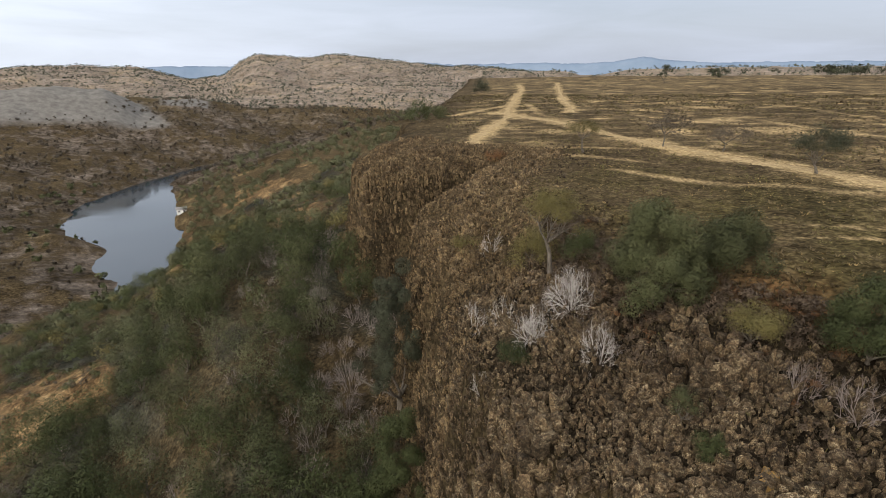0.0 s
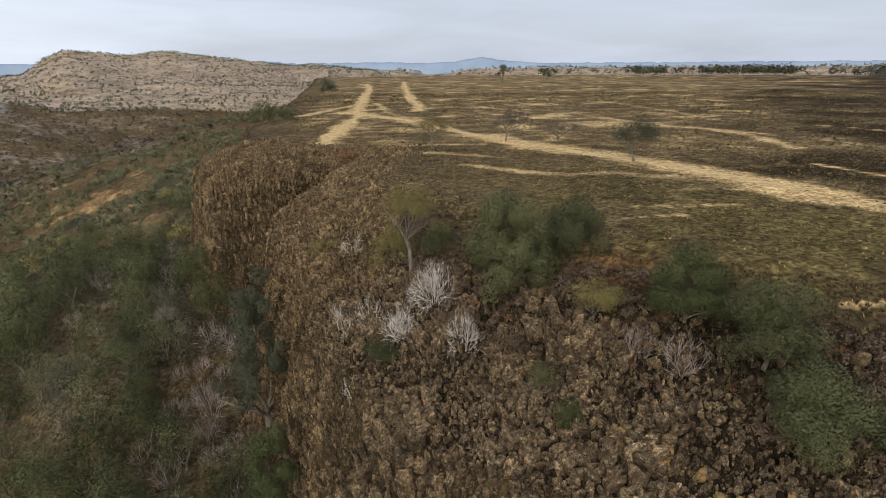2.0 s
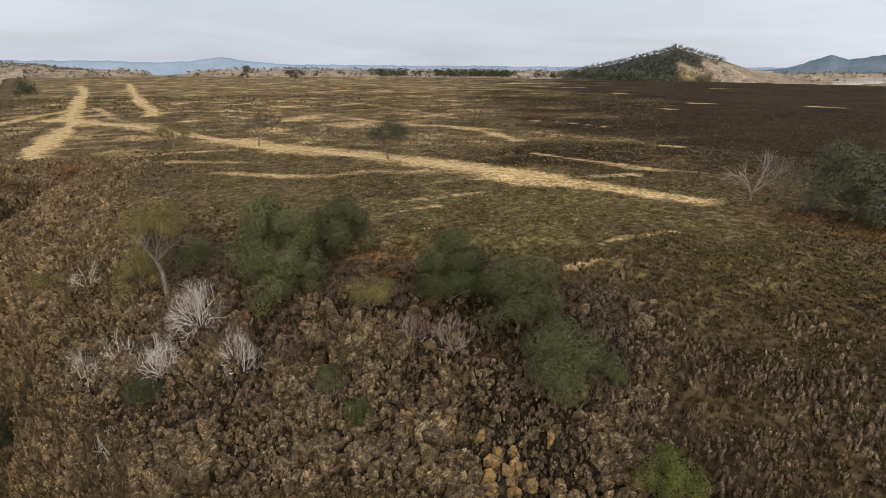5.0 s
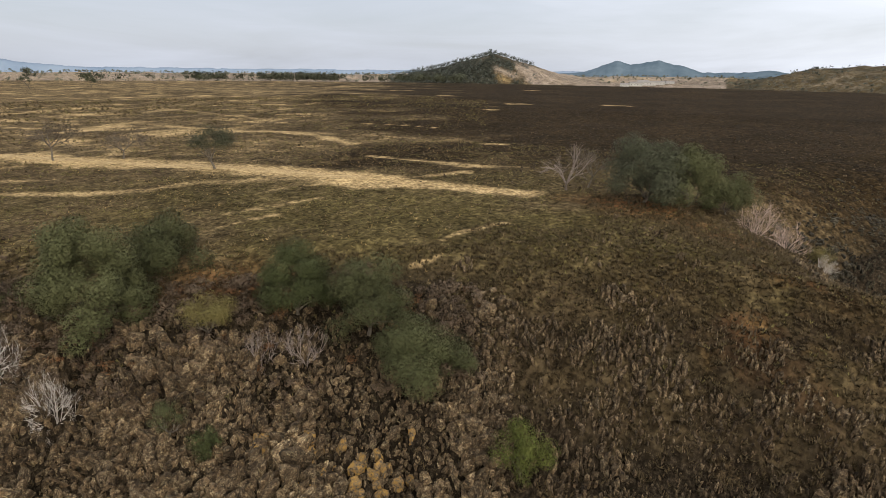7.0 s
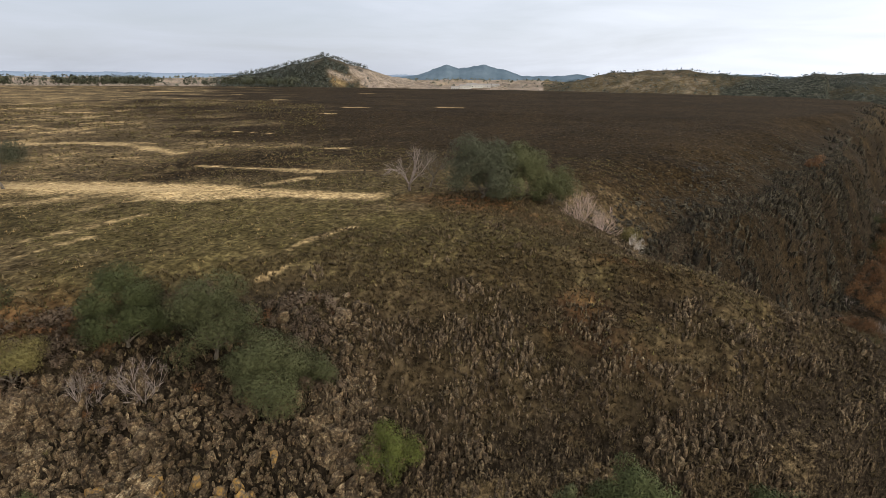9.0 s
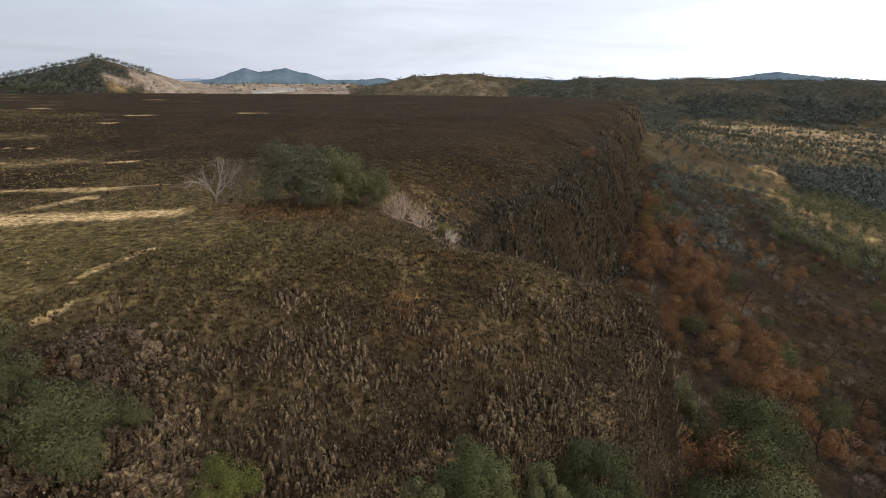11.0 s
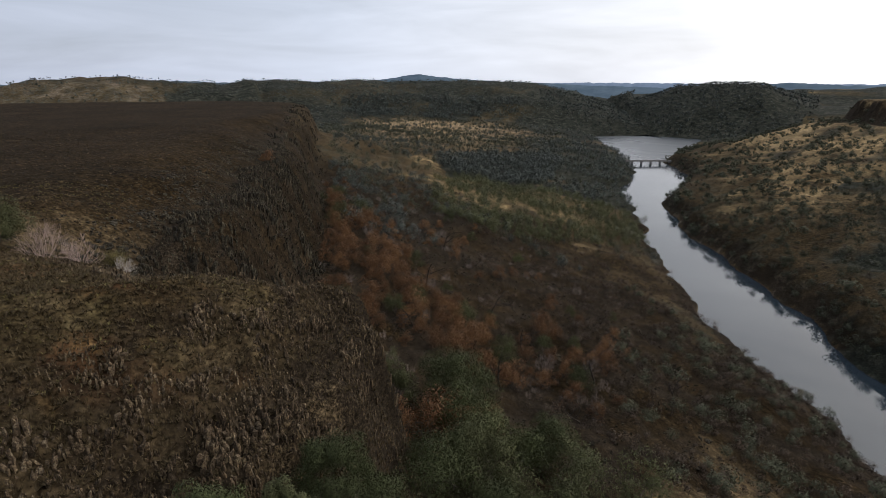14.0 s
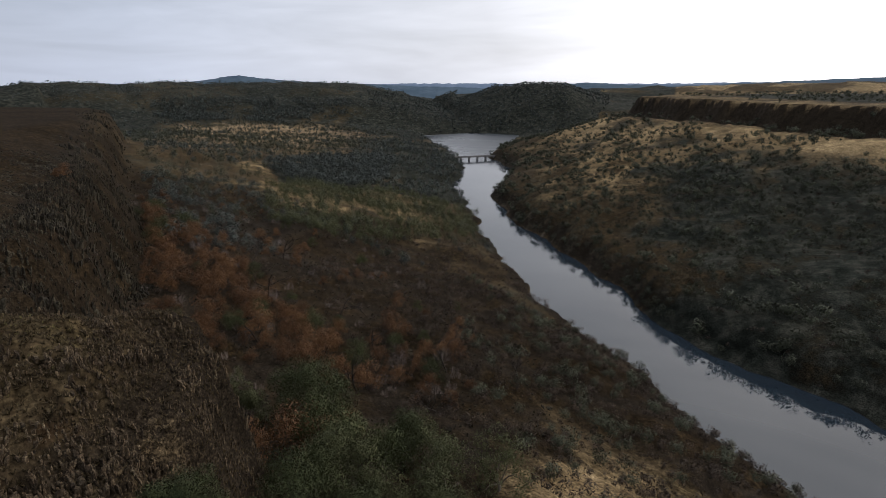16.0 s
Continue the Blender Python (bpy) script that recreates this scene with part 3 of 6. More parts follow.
    far_burn = np.where(~top & (side < 0) & (az > -60) & (az < 20), (0.5 + 0.35 * wob2) * sstep(1000, 800, r), 0)
    far_burn = np.maximum(far_burn, np.where(west & (az < -10), sstep(480, 560, r) * sstep(1000, 800, r) * 0.85, 0))
    burnt = np.maximum(np.maximum(burnt, far_burn), burnt_mesa)
    # the same dark cover tones down the round shoulder
    burnt = np.maximum(burnt, knob * (0.5 + 0.3 * wob))
    # dry grass on the open country, with thicker scrub in the folds
    wild = fbm(x / 90, y / 90, 66, 5)
    hill_straw = np.where(~top, sstep(-0.25, 0.45, wild) * 0.75, 0)
    hill_straw = np.where((r > 1050) & (az < 30), 0.36 + 0.35 * hill_straw, hill_straw)
    hill_straw = np.where((az > 85) & (az < 150) & (r > 1000), hill_straw * 0.6, hill_straw)
    hill_straw = np.where((az > 50) & (az < 74) & (r > 900) & (r < 1700), hill_straw * 0.5, hill_straw)
    hill_straw = np.where(east, np.maximum(hill_straw * 0.6, 0.6 * sstep(153, 158, az + 6 * wob2) * sstep(130, 95, r) * sstep(175, 165, az)) * (1 - burn), hill_straw)
    band = np.where(west & (r < 420), slope_band(x, y), 0)
    hill_straw = np.where(west & (r < 420), 0.36 * band, hill_straw)
    red = np.maximum(red, 0.55 * band)

    hill_straw = np.where(east & (r > 240) & (r < 950) & (burn < 0.4), np.maximum(hill_straw, 0.54 * sstep(-0.2, 0.3, wild)), hill_straw)
    wall = (side < 0) & (az > 120) & (r < 1000)
    burnt = np.maximum(burnt, np.where(~top & (az > 100) & (az < 165) & ((side > 0) | (r > 1000)), 0.3 * sstep(720, 950, r) * sstep(102, 112, az + 4 * wob2), 0))
    burnt = np.maximum(burnt, np.where(wall, 0.55 * sstep(-56, -72, z + 14 * wob2), 0))
    hill_straw = np.where(wall, np.maximum(1.2 * hill_straw, 0.72) * (0.32 + 0.8 * sstep(-72, -48, z + 14 * wob2)), hill_straw)
    hill_straw = np.where((far_burn > 0.3) | ((az < 5) & (r > 430) & (r < 1000)), hill_straw * 0.2, hill_straw)
    hill_straw = np.where((side < 0) & (az < 0) & (r < 1000), hill_straw * 0.3, hill_straw)
    hill_straw = np.where(west, np.maximum(hill_straw, 0.45 * np.exp(-((x + 190) / 62) ** 2 - ((y - 425) / 75) ** 2) * sstep(-0.3, 0.3, fbm(x / 22, y / 22, 76, 4))), hill_straw)
    hill_straw = np.where((az > 138) & (az < 158) & (r > 1000), hill_straw * 0.25, hill_straw)
    hill_straw = hill_straw * sstep(6, 30, -s) * sstep(20, 50, -s2)
    hill_straw = np.where(east, hill_straw * (0.35 + 0.65 * sstep(8, 80, dr + 20 * wob2)) * np.where(r > 180, sstep(35, 85, -s + 14 * wob2), 1), hill_straw)
    hill_straw = hill_straw * np.where((az > 95) & (az < 260), 0.72, 1.0)
    straw = np.maximum(straw, hill_straw)
    straw = np.maximum(straw, np.where(s2 > 0, 0.32 + 0.2 * wob2, 0))
    rock = np.maximum(rock, sstep(-30, -18, s2) * sstep(2, -2, s2))
    shore = ~top & (dr > 0) & (z < WATER + 2.2)
    grey = np.where(shore & (z < WATER + 1.2), 0.3, 0)
    # far hills and slopes greyed with distance: haze put into the ground's colour
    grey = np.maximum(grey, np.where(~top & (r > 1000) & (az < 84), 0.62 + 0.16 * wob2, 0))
    grey = np.maximum(grey, np.where((far_burn > 0.15) & (r < 1000), 0.29 + 0.2 * wob2, 0))
    grey = np.where(east & (burn < 0.3), np.maximum(grey, 0.12 + 0.2 * sstep(500, 800, r)), grey)
    grey = np.maximum(grey, 0.4 * sstep(80, 86, az) * sstep(111, 103, az + 4 * wob2) * sstep(950, 1050, r) * ~top)
    green = np.where(~top, 0.35 * sstep(-0.1, 0.5, fbm(x / 50, y / 50, 67, 3)), green)
    green = np.where(~top & (az > 85) & (az < 165) & (r > 1000), 0.5, green)
    green = np.where(west & (r < 420), 0.2 - 0.2 * band, green)
    # the hollow under the table's tip, where all the slopes meet, is even scrub
    far = np.where(top, 1, sstep(20, 75, r + 14 * wob2))
    straw, burnt, red, green, grey = straw * far + 0.22 * (1 - far), burnt * far, red * far, green * far + 0.45 * (1 - far), grey * far
    rock = rock * np.where(s > -12, 1, far)
    # closed woods on the far side of the valley and over the ridges behind it
    woods = np.where(~top & (az > 100) & (az < 166) & (s2 < -40), (0.30 + 0.6 * sstep(1000, 1250, r) + 1.1 * fbm(x / 110, y / 110, 72, 4)) * sstep(560, 800, r + 120 * wob2), 0)
    woods = np.maximum(woods, np.where(~top & (az > 84) & (az <= 104) & (r > 800), 0.35 + 0.4 * wob2, 0))
    woods = np.maximum(woods, np.where(~top & (az > 137) & (az < 159) & (r > 1040), 0.95, 0))
    woods = np.maximum(woods, np.where(east & (burn < 0.5) & (r > 200), 0.4 * sstep(0.1, 0.5, fbm(x / 55, y / 55, 75, 4)), 0))
    # canyon wall's brush; the wall's shade is put into this dark cover too
    woods = np.maximum(woods, np.where(wall & (s2 < -25), (0.8 + 0.3 * wob2) * np.maximum(sstep(160, 172, az + 6 * wob2) * sstep(-26, -44, z), 0.36 * sstep(-50, -66, z + 10 * wob2)), 0))
    woods = np.maximum(woods, 0.85 * sstep(50, 100, s2 + 20 * wob2))
    woods = np.maximum(woods, np.where(~top & (r > 850) & (r < 1300), 0.85 * sstep(50, 54, az) * sstep(66, 62, az + 4 * wob2), 0))
    woods = np.maximum(woods, np.where(east & (burn < 0.6) & (r > 430) & (r < 820), 0.8 * sstep(134, 139, az + 4 * wob2) * sstep(150, 147, az), 0))
    woods = np.maximum(woods, np.where(east & (burn < 0.6), 0.95 * valley_grove(az, r + 25 * wob2), 0))
    woods = np.maximum(woods, np.where(~top & (az > 108) & (az < 138) & (r > 1000), 0.6 * sstep(1060, 1150, r + 60 * wob2) + 0.3 * wob2, 0))
    # west slope's ground darkened in place of the shade between its oaks
    woods = np.maximum(woods, np.where(west & (r < 330) & (s < -8), (0.55 + 0.35 * wob2) * (1 - band), 0))
    # pale dry grass of the savanna and of the wedge before the grove
    sav = sstep(585, 640, r + 60 * wob2) * sstep(1070, 1010, r + 60 * wob2) * sstep(115, 119, az) * sstep(136, 130, az + 4 * wob2)
    sav = np.maximum(sav, sstep(285, 312, r + 20 * wob2) * sstep(412, 395, r + 20 * wob2) * sstep(123, 126, az) * sstep(138, 133, az + 4 * wob2))
    sav = np.where(~top & (side > 0) & (burn < 0.7), sav * (0.8 + 0.35 * wild), 0)
    woods = np.clip(woods * (1 - 0.9 * sav), 0, 1)
    straw, grey = straw * (1 - 0.8 * woods), grey * (1 - 0.7 * woods)
    straw, burnt = np.maximum(straw, np.where(r < 500, 0.52, 0.60) * sav), burnt * (1 - sav)
    # bare tailings heaps beyond the lake
    heaps = sstep(768, 780, r + 5 * wob) * sstep(905, 890, r) * sstep(-27.0, -27.8, az + (r - 840) * 0.02) * (az > -60)
    heaps = np.maximum(heaps, sstep(885, 892, r + 4 * wob) * sstep(985, 975, r) * sstep(-22.5, -22.9, az) * sstep(-26.9, -26.5, az))
    heaps = heaps * ~top
    ochre = np.clip(0.26 * knob * sstep(0.0, 0.6, fbm(x / 2.2, y / 2.2, 73, 4)) * (s > -6), 0, 1)
    return (straw, rock, burnt), (np.clip(red, 0, 1), np.clip(green, 0, 1), grey), (woods, ochre, heaps)


def build_ground():
    az = np.radians(np.concatenate([np.arange(-42, 186, 0.34), np.arange(186, 318, 2.0)]))
    rings = [0.0, 0.3, 1.2, 3.0]
    while rings[-1] < 4850:
        rings.append(rings[-1] * (1.0155 if rings[-1] < 600 else 1.023) + 0.06)
    rr = np.array(rings[1:])
    A, Rr = np.meshgrid(az, rr)
    x, y = Rr * np.sin(A), Rr * np.cos(A)
    z = height(x.ravel(), y.ravel())
    verts = np.stack([x.ravel(), y.ravel(), z], 1)
    nr, na = x.shape
    i = np.arange(nr - 1)[:, None] * na
    j = np.arange(na)[None, :]
    jn = (j + 1) % na
    faces = np.stack([i + j, i + na + j, i + na + jn, i + jn], -1).reshape(-1, 4)
    me = mesh_from("ground", verts, faces, MAT_GROUND, True)
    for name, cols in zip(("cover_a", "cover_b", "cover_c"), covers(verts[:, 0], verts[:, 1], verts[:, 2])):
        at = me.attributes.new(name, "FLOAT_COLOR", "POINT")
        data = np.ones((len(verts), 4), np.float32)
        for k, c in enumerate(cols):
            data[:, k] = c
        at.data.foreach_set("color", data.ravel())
    ob = new("ground", me)
    return tagged(ob, "dry grassy lava table above burnt canyon slopes and hills", "ground", kind="structure")


ground = build_ground()


def build_water():
    """A flat sheet that runs under both banks."""
    left, right = [], []
    for k, (px, py) in enumerate(RIVER):
        a, b = RIVER[max(k - 1, 0)], RIVER[min(k + 1, len(RIVER) - 1)]
        d = Vector((b[0] - a[0], b[1] - a[1])).normalized()
        w = BANKS[k] + 16
        left.append((px - d.y * w, py + d.x * w, WATER))
        right.append((px + d.y * w, py - d.x * w, WATER))
    verts = left + right
    n = len(left)
    faces = [(i, i + n, i + n + 1, i + 1) for i in range(n - 1)]
    me = mesh_from("water", verts, faces, WATER_MAT, True)
    return tagged(new("water", me), "calm dark reservoir water winding through the canyon", "water", kind="structure")


build_water()

# ---- plants and stones: shapes ----
def cards(rng, centres, size, flat=0.0, out=None, thin=0.42):
    """Three-cornered leaf clumps round the given centres; out gives the way each one faces."""
    n = len(centres)
    size = np.broadcast_to(np.asarray(size, float), (n,))[:, None]
    a = rng.normal(size=(n, 3))
    a[:, 2] *= 1 - flat
    a /= np.linalg.norm(a, axis=1)[:, None] + 1e-9
    if out is not None:
        # leaves lie mostly along the crown's skin
        a = np.cross(out, a) + (0.35 if thin > 0.4 else 0.8) * a
        a /= np.linalg.norm(a, axis=1)[:, None] + 1e-9
        b = np.cross(a, out + 0.5 * rng.normal(size=(n, 3)))
    else:
        b = np.cross(a, rng.normal(size=(n, 3)))
    b /= np.linalg.norm(b, axis=1)[:, None] + 1e-9
    size = size * 1.35
    v = np.stack([centres - a * size - b * size * thin, centres - a * size * 0.6 + b * size * thin * 1.2, centres + a * size], 1)
    f = np.arange(3 * n).reshape(n, 3)
    if out is None:
        return v.reshape(-1, 3), f
    # each leaf shows its upper side outwards, and is lit as part of the crown's round
    turned = np.einsum("ij,ij->i", np.cross(v[:, 1] - v[:, 0], v[:, 2] - v[:, 0]), out) < 0
    f[turned] = f[turned][:, ::-1]
    out = out + rng.normal(size=(n, 3)) * 0.2
    out /= np.linalg.norm(out, axis=1)[:, None] + 1e-9
    return v.reshape(-1, 3), (f, np.repeat(out, 3, 0))


def tube(points, radii, sides=5):
    """A tapered tube along points."""
    p = np.asarray(points, float)
    v, f = [], []
    for k in range(len(p)):
        d = p[min(k + 1, len(p) - 1)] - p[max(k - 1, 0)]
        d = d / (np.linalg.norm(d) + 1e-9)
        e = np.cross(d, (0.31, 0.85, 0.42))
        e /= np.linalg.norm(e) + 1e-9
        h = np.cross(d, e)
        for j in range(sides):
            t = 2 * math.pi * j / sides
            v.append(p[k] + radii[k] * (math.cos(t) * e + math.sin(t) * h))
    for k in range(len(p) - 1):
        for j in range(sides):
            a, b = k * sides + j, k * sides + (j + 1) % sides
            f.append((a, b, b + sides, a + sides))
    return np.array(v), np.array(f)


def branches(rng, base, way, length, radius, depth, spread, lift=0.15, kids=3, sides=5, out=None, tips=None):
    """Grows a limb and its boughs; out takes the tubes, tips the ends."""
    n = 4 if depth > 2 or sides > 4 else (2 if depth > 0 else 1)
    pts, p, d = [np.array(base, float)], np.array(base, float), np.array(way, float)
    for k in range(n):
        d = d + rng.normal(size=3) * 0.20
        d[2] += lift * 0.3
        d /= np.linalg.norm(d)
        p = p + d * length / n
        pts.append(p.copy())
    out.append(tube(pts, np.linspace(radius, radius * 0.5, n + 1), max(3, sides)))
    if depth == 0:
        tips.append(p)
        return
    for k in range(kids):
        t = 0.45 + 0.55 * (k + rng.random()) / kids
        q = pts[min(int(t * n), n)]
        e = rng.normal(size=3)
        e -= e.dot(d) * d
        e /= np.linalg.norm(e) + 1e-9
        w = d * math.cos(spread) + e * math.sin(spread)
        branches(rng, q, w, length * rng.uniform(0.55, 0.8), radius * 0.5, depth - 1, spread * rng.uniform(0.8, 1.15), lift, kids, sides - 1, out, tips)


def plant(name, label, category, trunk, trunk_mat, crown=None, crown_mat=None, crown_name="crown", group=""):
    root = new(name)
    root.empty_display_size = 0.3
    tagged(root, label, category, group)
    if trunk is not None:
        part("trunk", mesh_from("trunk", *trunk, trunk_mat, True), root)
    if crown is not None:
        part(crown_name, mesh_from(crown_name, *crown, crown_mat, False), root)
    return root


def round_tree(rng, high, wide, leaf, count, trunk_high=0.25, lean=0.0, gaps=0.35, kids=3, depth=2, lobes=14):
    """Trunk tubes and crown leaves of a broad, uneven tree."""
    out, tips = [], []
    branches(rng, (0, 0, -0.4), (lean, 0.1 * lean, 1), high * trunk_high + 0.4, 0.03 * high + 0.05, 0, 0.5, 0.1, kids, 6, out, tips)
    top = tips.pop()
    limb_tips = []
    for k in range(5):
        t = 2 * math.pi * (k + rng.random() * 0.6) / 5
        way = (math.cos(t) * 0.8, math.sin(t) * 0.8, 0.75 + 0.4 * rng.random())
        branches(rng, top, np.array(way) / np.linalg.norm(way), high * 0.30, 0.011 * high + 0.015, depth - 1, 0.6, 0.2, kids, 5, out, limb_tips)
    trunk = merge(out)
    centre = np.array([0, 0, high * ((trunk_high + 1) / 2 if trunk_high > 0.13 else 0.40)])
    half = np.array([wide / 2, wide / 2, high * ((1 - trunk_high) / 2 if trunk_high > 0.13 else 0.58)])
    d = rng.normal(size=(lobes, 3))
    d /= np.linalg.norm(d, axis=1)[:, None]
    d[:, 2] = np.abs(d[:, 2]) * 1.15 - 0.5 if trunk_high > 0.13 else np.abs(d[:, 2]) * 1.45 - 0.75
    lob = centre + d * half * rng.uniform(0.45, 0.85, (lobes, 1))
    lob = np.concatenate([lob, np.array(limb_tips)])
    size = rng.uniform(0.20, 0.40, len(lob)) * wide * 0.62 * (14 / max(lobes, 14)) ** 0.35
    size[lobes:] *= 0.7
    share = size ** 2 / (size ** 2).sum()
    vs, ns = [], []
    for c, s, w in zip(lob, size, share):
        n = max(6, int(count * w))
        q = rng.normal(size=(n, 3))
        q /= np.linalg.norm(q, axis=1)[:, None]
        q = q * (rng.uniform(0.35, 1, (n, 1)) ** 0.6) * s
        q[:, 2] *= 0.75
        vs.append(c + q)
        ns.append(q / s + 0.5 * (c + q - centre) / half + np.array([0, 0, 0.2]))
    pts = np.concatenate(vs)
    pts[:, 2] *= high / np.quantile(pts[:, 2], 0.985)
    pts[:, :2] *= wide / 2 / np.quantile(np.hypot(pts[:, 0], pts[:, 1]), 0.96)
    keep = rng.random(len(pts)) > gaps * (0.5 + 0.5 * np.sin(pts[:, 0] * 2.1 / max(wide / 6, 0.4) + 1.7 * pts[:, 2]))
    keep &= pts[:, 2] > 0.05
    pts, face = pts[keep], np.concatenate(ns)[keep]
    face /= np.linalg.norm(face, axis=1)[:, None] + 1e-9
    crown = cards(rng, pts, leaf * rng.uniform(0.6, 1.4, len(pts)), out=face, thin=0.30)
    return trunk, crown


def bare_tree(rng, high, wide, stems=1, lean=0.1):
    """A leafless, crooked tree: a trunk that forks again and again."""
    out, tips = [], []
    for k in range(stems):
        branches(rng, (0.2 * k, 0, -0.4), (lean * (1 - 2 * k), 0.1, 1), high * 0.30, 0.024 * high, 0, 0.5, 0.1, 3, 6, out, tips)
        top = tips.pop()
        for j in range(5):
            t = 2 * math.pi * (j + rng.random() * 0.6) / 5
            way = np.array([math.cos(t) * 0.6 * wide / high, math.sin(t) * 0.6 * wide / high, 1.0])
            branches(rng, top, way / np.linalg.norm(way), high * 0.36, 0.011 * high, 3, 0.6, 0.12, 3, 5, out, tips)
    v, f = merge(out)
    k = np.array([wide / 2 / np.quantile(np.hypot(v[:, 0], v[:, 1]), 0.97)] * 2 + [high / v[:, 2].max()])
    return (v * k, f), np.array(tips) * k


def twig_shrub(rng, high, wide, stems=9, depth=3, thick=0.035):
    """A dome of leafless, curved, forking stems from one foot."""
    out, tips = [], []
    for k in range(stems):
        t = 2 * math.pi * (k * 0.618 + 0.2 * rng.random())
        lean = radians(86) * math.sqrt((k + 0.5) / stems)
        way = np.array([math.cos(t) * math.sin(lean), math.sin(t) * math.sin(lean), math.cos(lean) + 0.05])
        branches(rng, (0.12 * math.cos(t), 0.12 * math.sin(t), -0.15), way / np.linalg.norm(way), high * rng.uniform(0.22, 0.36), thick * rng.uniform(0.7, 1.2), depth, 0.72, 0.12, 3, 3, out, tips)
    v, f = merge(out)
    # round the heap off into a dome
    v[:, 2] *= high / np.quantile(v[:, 2], 0.98)
    v[:, :2] *= wide / 2 / np.quantile(np.hypot(v[:, 0], v[:, 1]), 0.95)
    q = np.sqrt((v[:, 0] / (wide / 2)) ** 2 + (v[:, 1] / (wide / 2)) ** 2 + (v[:, 2] / high) ** 2)
    v *= (1 / np.maximum(q, 1) ** 0.7)[:, None]
    return v, f


# ---- setting plants on the land ----
def scatter(rng, n, x0, x1, y0, y1):
    return rng.uniform(x0, x1, n), rng.uniform(y0, y1, n)


def put(ob, x, y, turn=0.0, size=1.0, sink=0.1, tall=1.0):
    z = h1(x, y) - sink
    m = Matrix.Translation((x, y, z)) @ Matrix.Rotation(turn, 4, "Z") @ Matrix.Diagonal((size, size, size * tall, 1))
    return m


def kinds_of(name, label, category, maker, mats, seeds, group):
    """Several grown models of one kind, parked until they are copied."""
    made = []
    for sd in seeds:
        rng = np.random.default_rng(sd)
        trunk, crown = maker(rng)
        made.append((name, label, category, trunk, mats[0], crown, mats[1], group))
    meshes = []
    for nm, lb, ct, trunk, tm, crown, cm, gr in made:
        meshes.append((mesh_from("trunk", *trunk, tm, True), mesh_from("crown", *crown, cm, False) if crown is not None else None))
    return name, label, category, group, meshes


def stand(kind, x, y, pick, turn, size, tall=1.0, sink=0.1, label=""):
    name, lb, ct, gr, meshes = kind
    tm, cm = meshes[pick % len(meshes)]
    root = new(name)
    root.empty_display_size = 0.3
    tagged(root, label or lb, ct, gr)
    part("trunk" if cm else "branchwork", tm, root)
    if cm:
        part("crown", cm, root)
    root.matrix_basis = put(root, x, y, turn, size, sink, tall)
    return root


# ---- named trees of the table's edge ----
def single(name, label, seed, x, y, maker, mats, turn=0.0, sink=0.1, category="tree", crown_name="crown"):
    trunk, crown = maker(np.random.default_rng(seed))
    root = plant(name, label, category, trunk, mats[0], crown, mats[1], crown_name)
    root.matrix_basis = put(root, x, y, turn, 1.0, sink)
    return root


def rim_plant(nm, lb, sd, px, py, hi, wi, lf, cnt, th, gp, lob, lmat, bmat):
    """One leafy tree or shrub: name, label, seed, place, height, width, leaf size and count, bare stem, gaps, lobes."""
    single(nm, lb, sd, px, py, lambda q: round_tree(q, hi, wi, lf * 0.8, int(cnt * 1.6), th, gaps=gp, lobes=int(lob * 2)), (bmat, lmat), category="tree" if nm == "oak_tree" else "shrub")


rim_plant("oak_tree", "broad grey-green live oak at the rocky rim", 101, 16.4, 40.0, 8.0, 7.8, 0.081, 46550, 0.10, 0.25, 26, LEAF_GREY, BARK)
rim_plant("oak_tree", "lower grey-green oak growing beside the broad oak", 102, 23.6, 41.4, 4.2, 6.8, 0.081, 19950, 0.1, 0.25, 14, LEAF_GREY, BARK)
rim_plant("oak_tree", "rounded dense dark green oak on the rim", 103, 25.6, 29.2, 5.4, 6.0, 0.062, 27000, 0.08, 0.15, 18, LEAF_GREEN, BARK)
rim_plant("oak_tree", "airy grey-green oak with pale limbs showing", 104, 27.9, 24.2, 6.2, 6.2, 0.071, 21612, 0.12, 0.4, 16, LEAF_GREY, BARK)
rim_plant("oak_tree", "low spreading green oak over the rock face", 105, 26.8, 19.2, 4.6, 6.8, 0.071, 23275, 0.08, 0.3, 16, LEAF_GREY, BARK)
rim_plant("shrub", "rounded grey-green shrub beside the low oak", 115, 29.4, 17.6, 2.4, 3.6, 0.057, 6650, 0.10, 0.3, 9, LEAF_GREY, BARK)
rim_plant("shrub", "olive green shrub among dry brush", 106, 19.9, 32.0, 3.3, 4.4, 0.052, 8645, 0.2, 0.55, 10, LEAF_OLIVE, BARK)
rim_plant("shrub", "small bright green shrub between rocks", 107, 15.9, 27.0, 1.9, 2.4, 0.048, 4987, 0.1, 0.2, 8, LEAF_GREEN, BARK)
rim_plant("shrub", "thin grey-green shrub between rocks", 108, 14.6, 29.0, 2.9, 2.4, 0.048, 2992, 0.25, 0.5, 8, LEAF_GREY, BARK)
rim_plant("shrub", "yellow-green shrub rooted in the rock face", 109, 26.6, 10.8, 3.9, 4.0, 0.057, 8645, 0.15, 0.5, 11, LEAF_LIME, BARK)
rim_plant("shrub", "small green shrub on the rocky slope", 110, 5.4, 39.5, 2.0, 3.2, 0.048, 4987, 0.1, 0.3, 8, LEAF_GREEN, BARK)
rim_plant("oak_tree", "leggy olive tree with a bare crooked top", 111, 9.9, 47.9, 8.6, 5.6, 0.062, 10500, 0.42, 0.5, 9, LEAF_OLIVE, BARK)
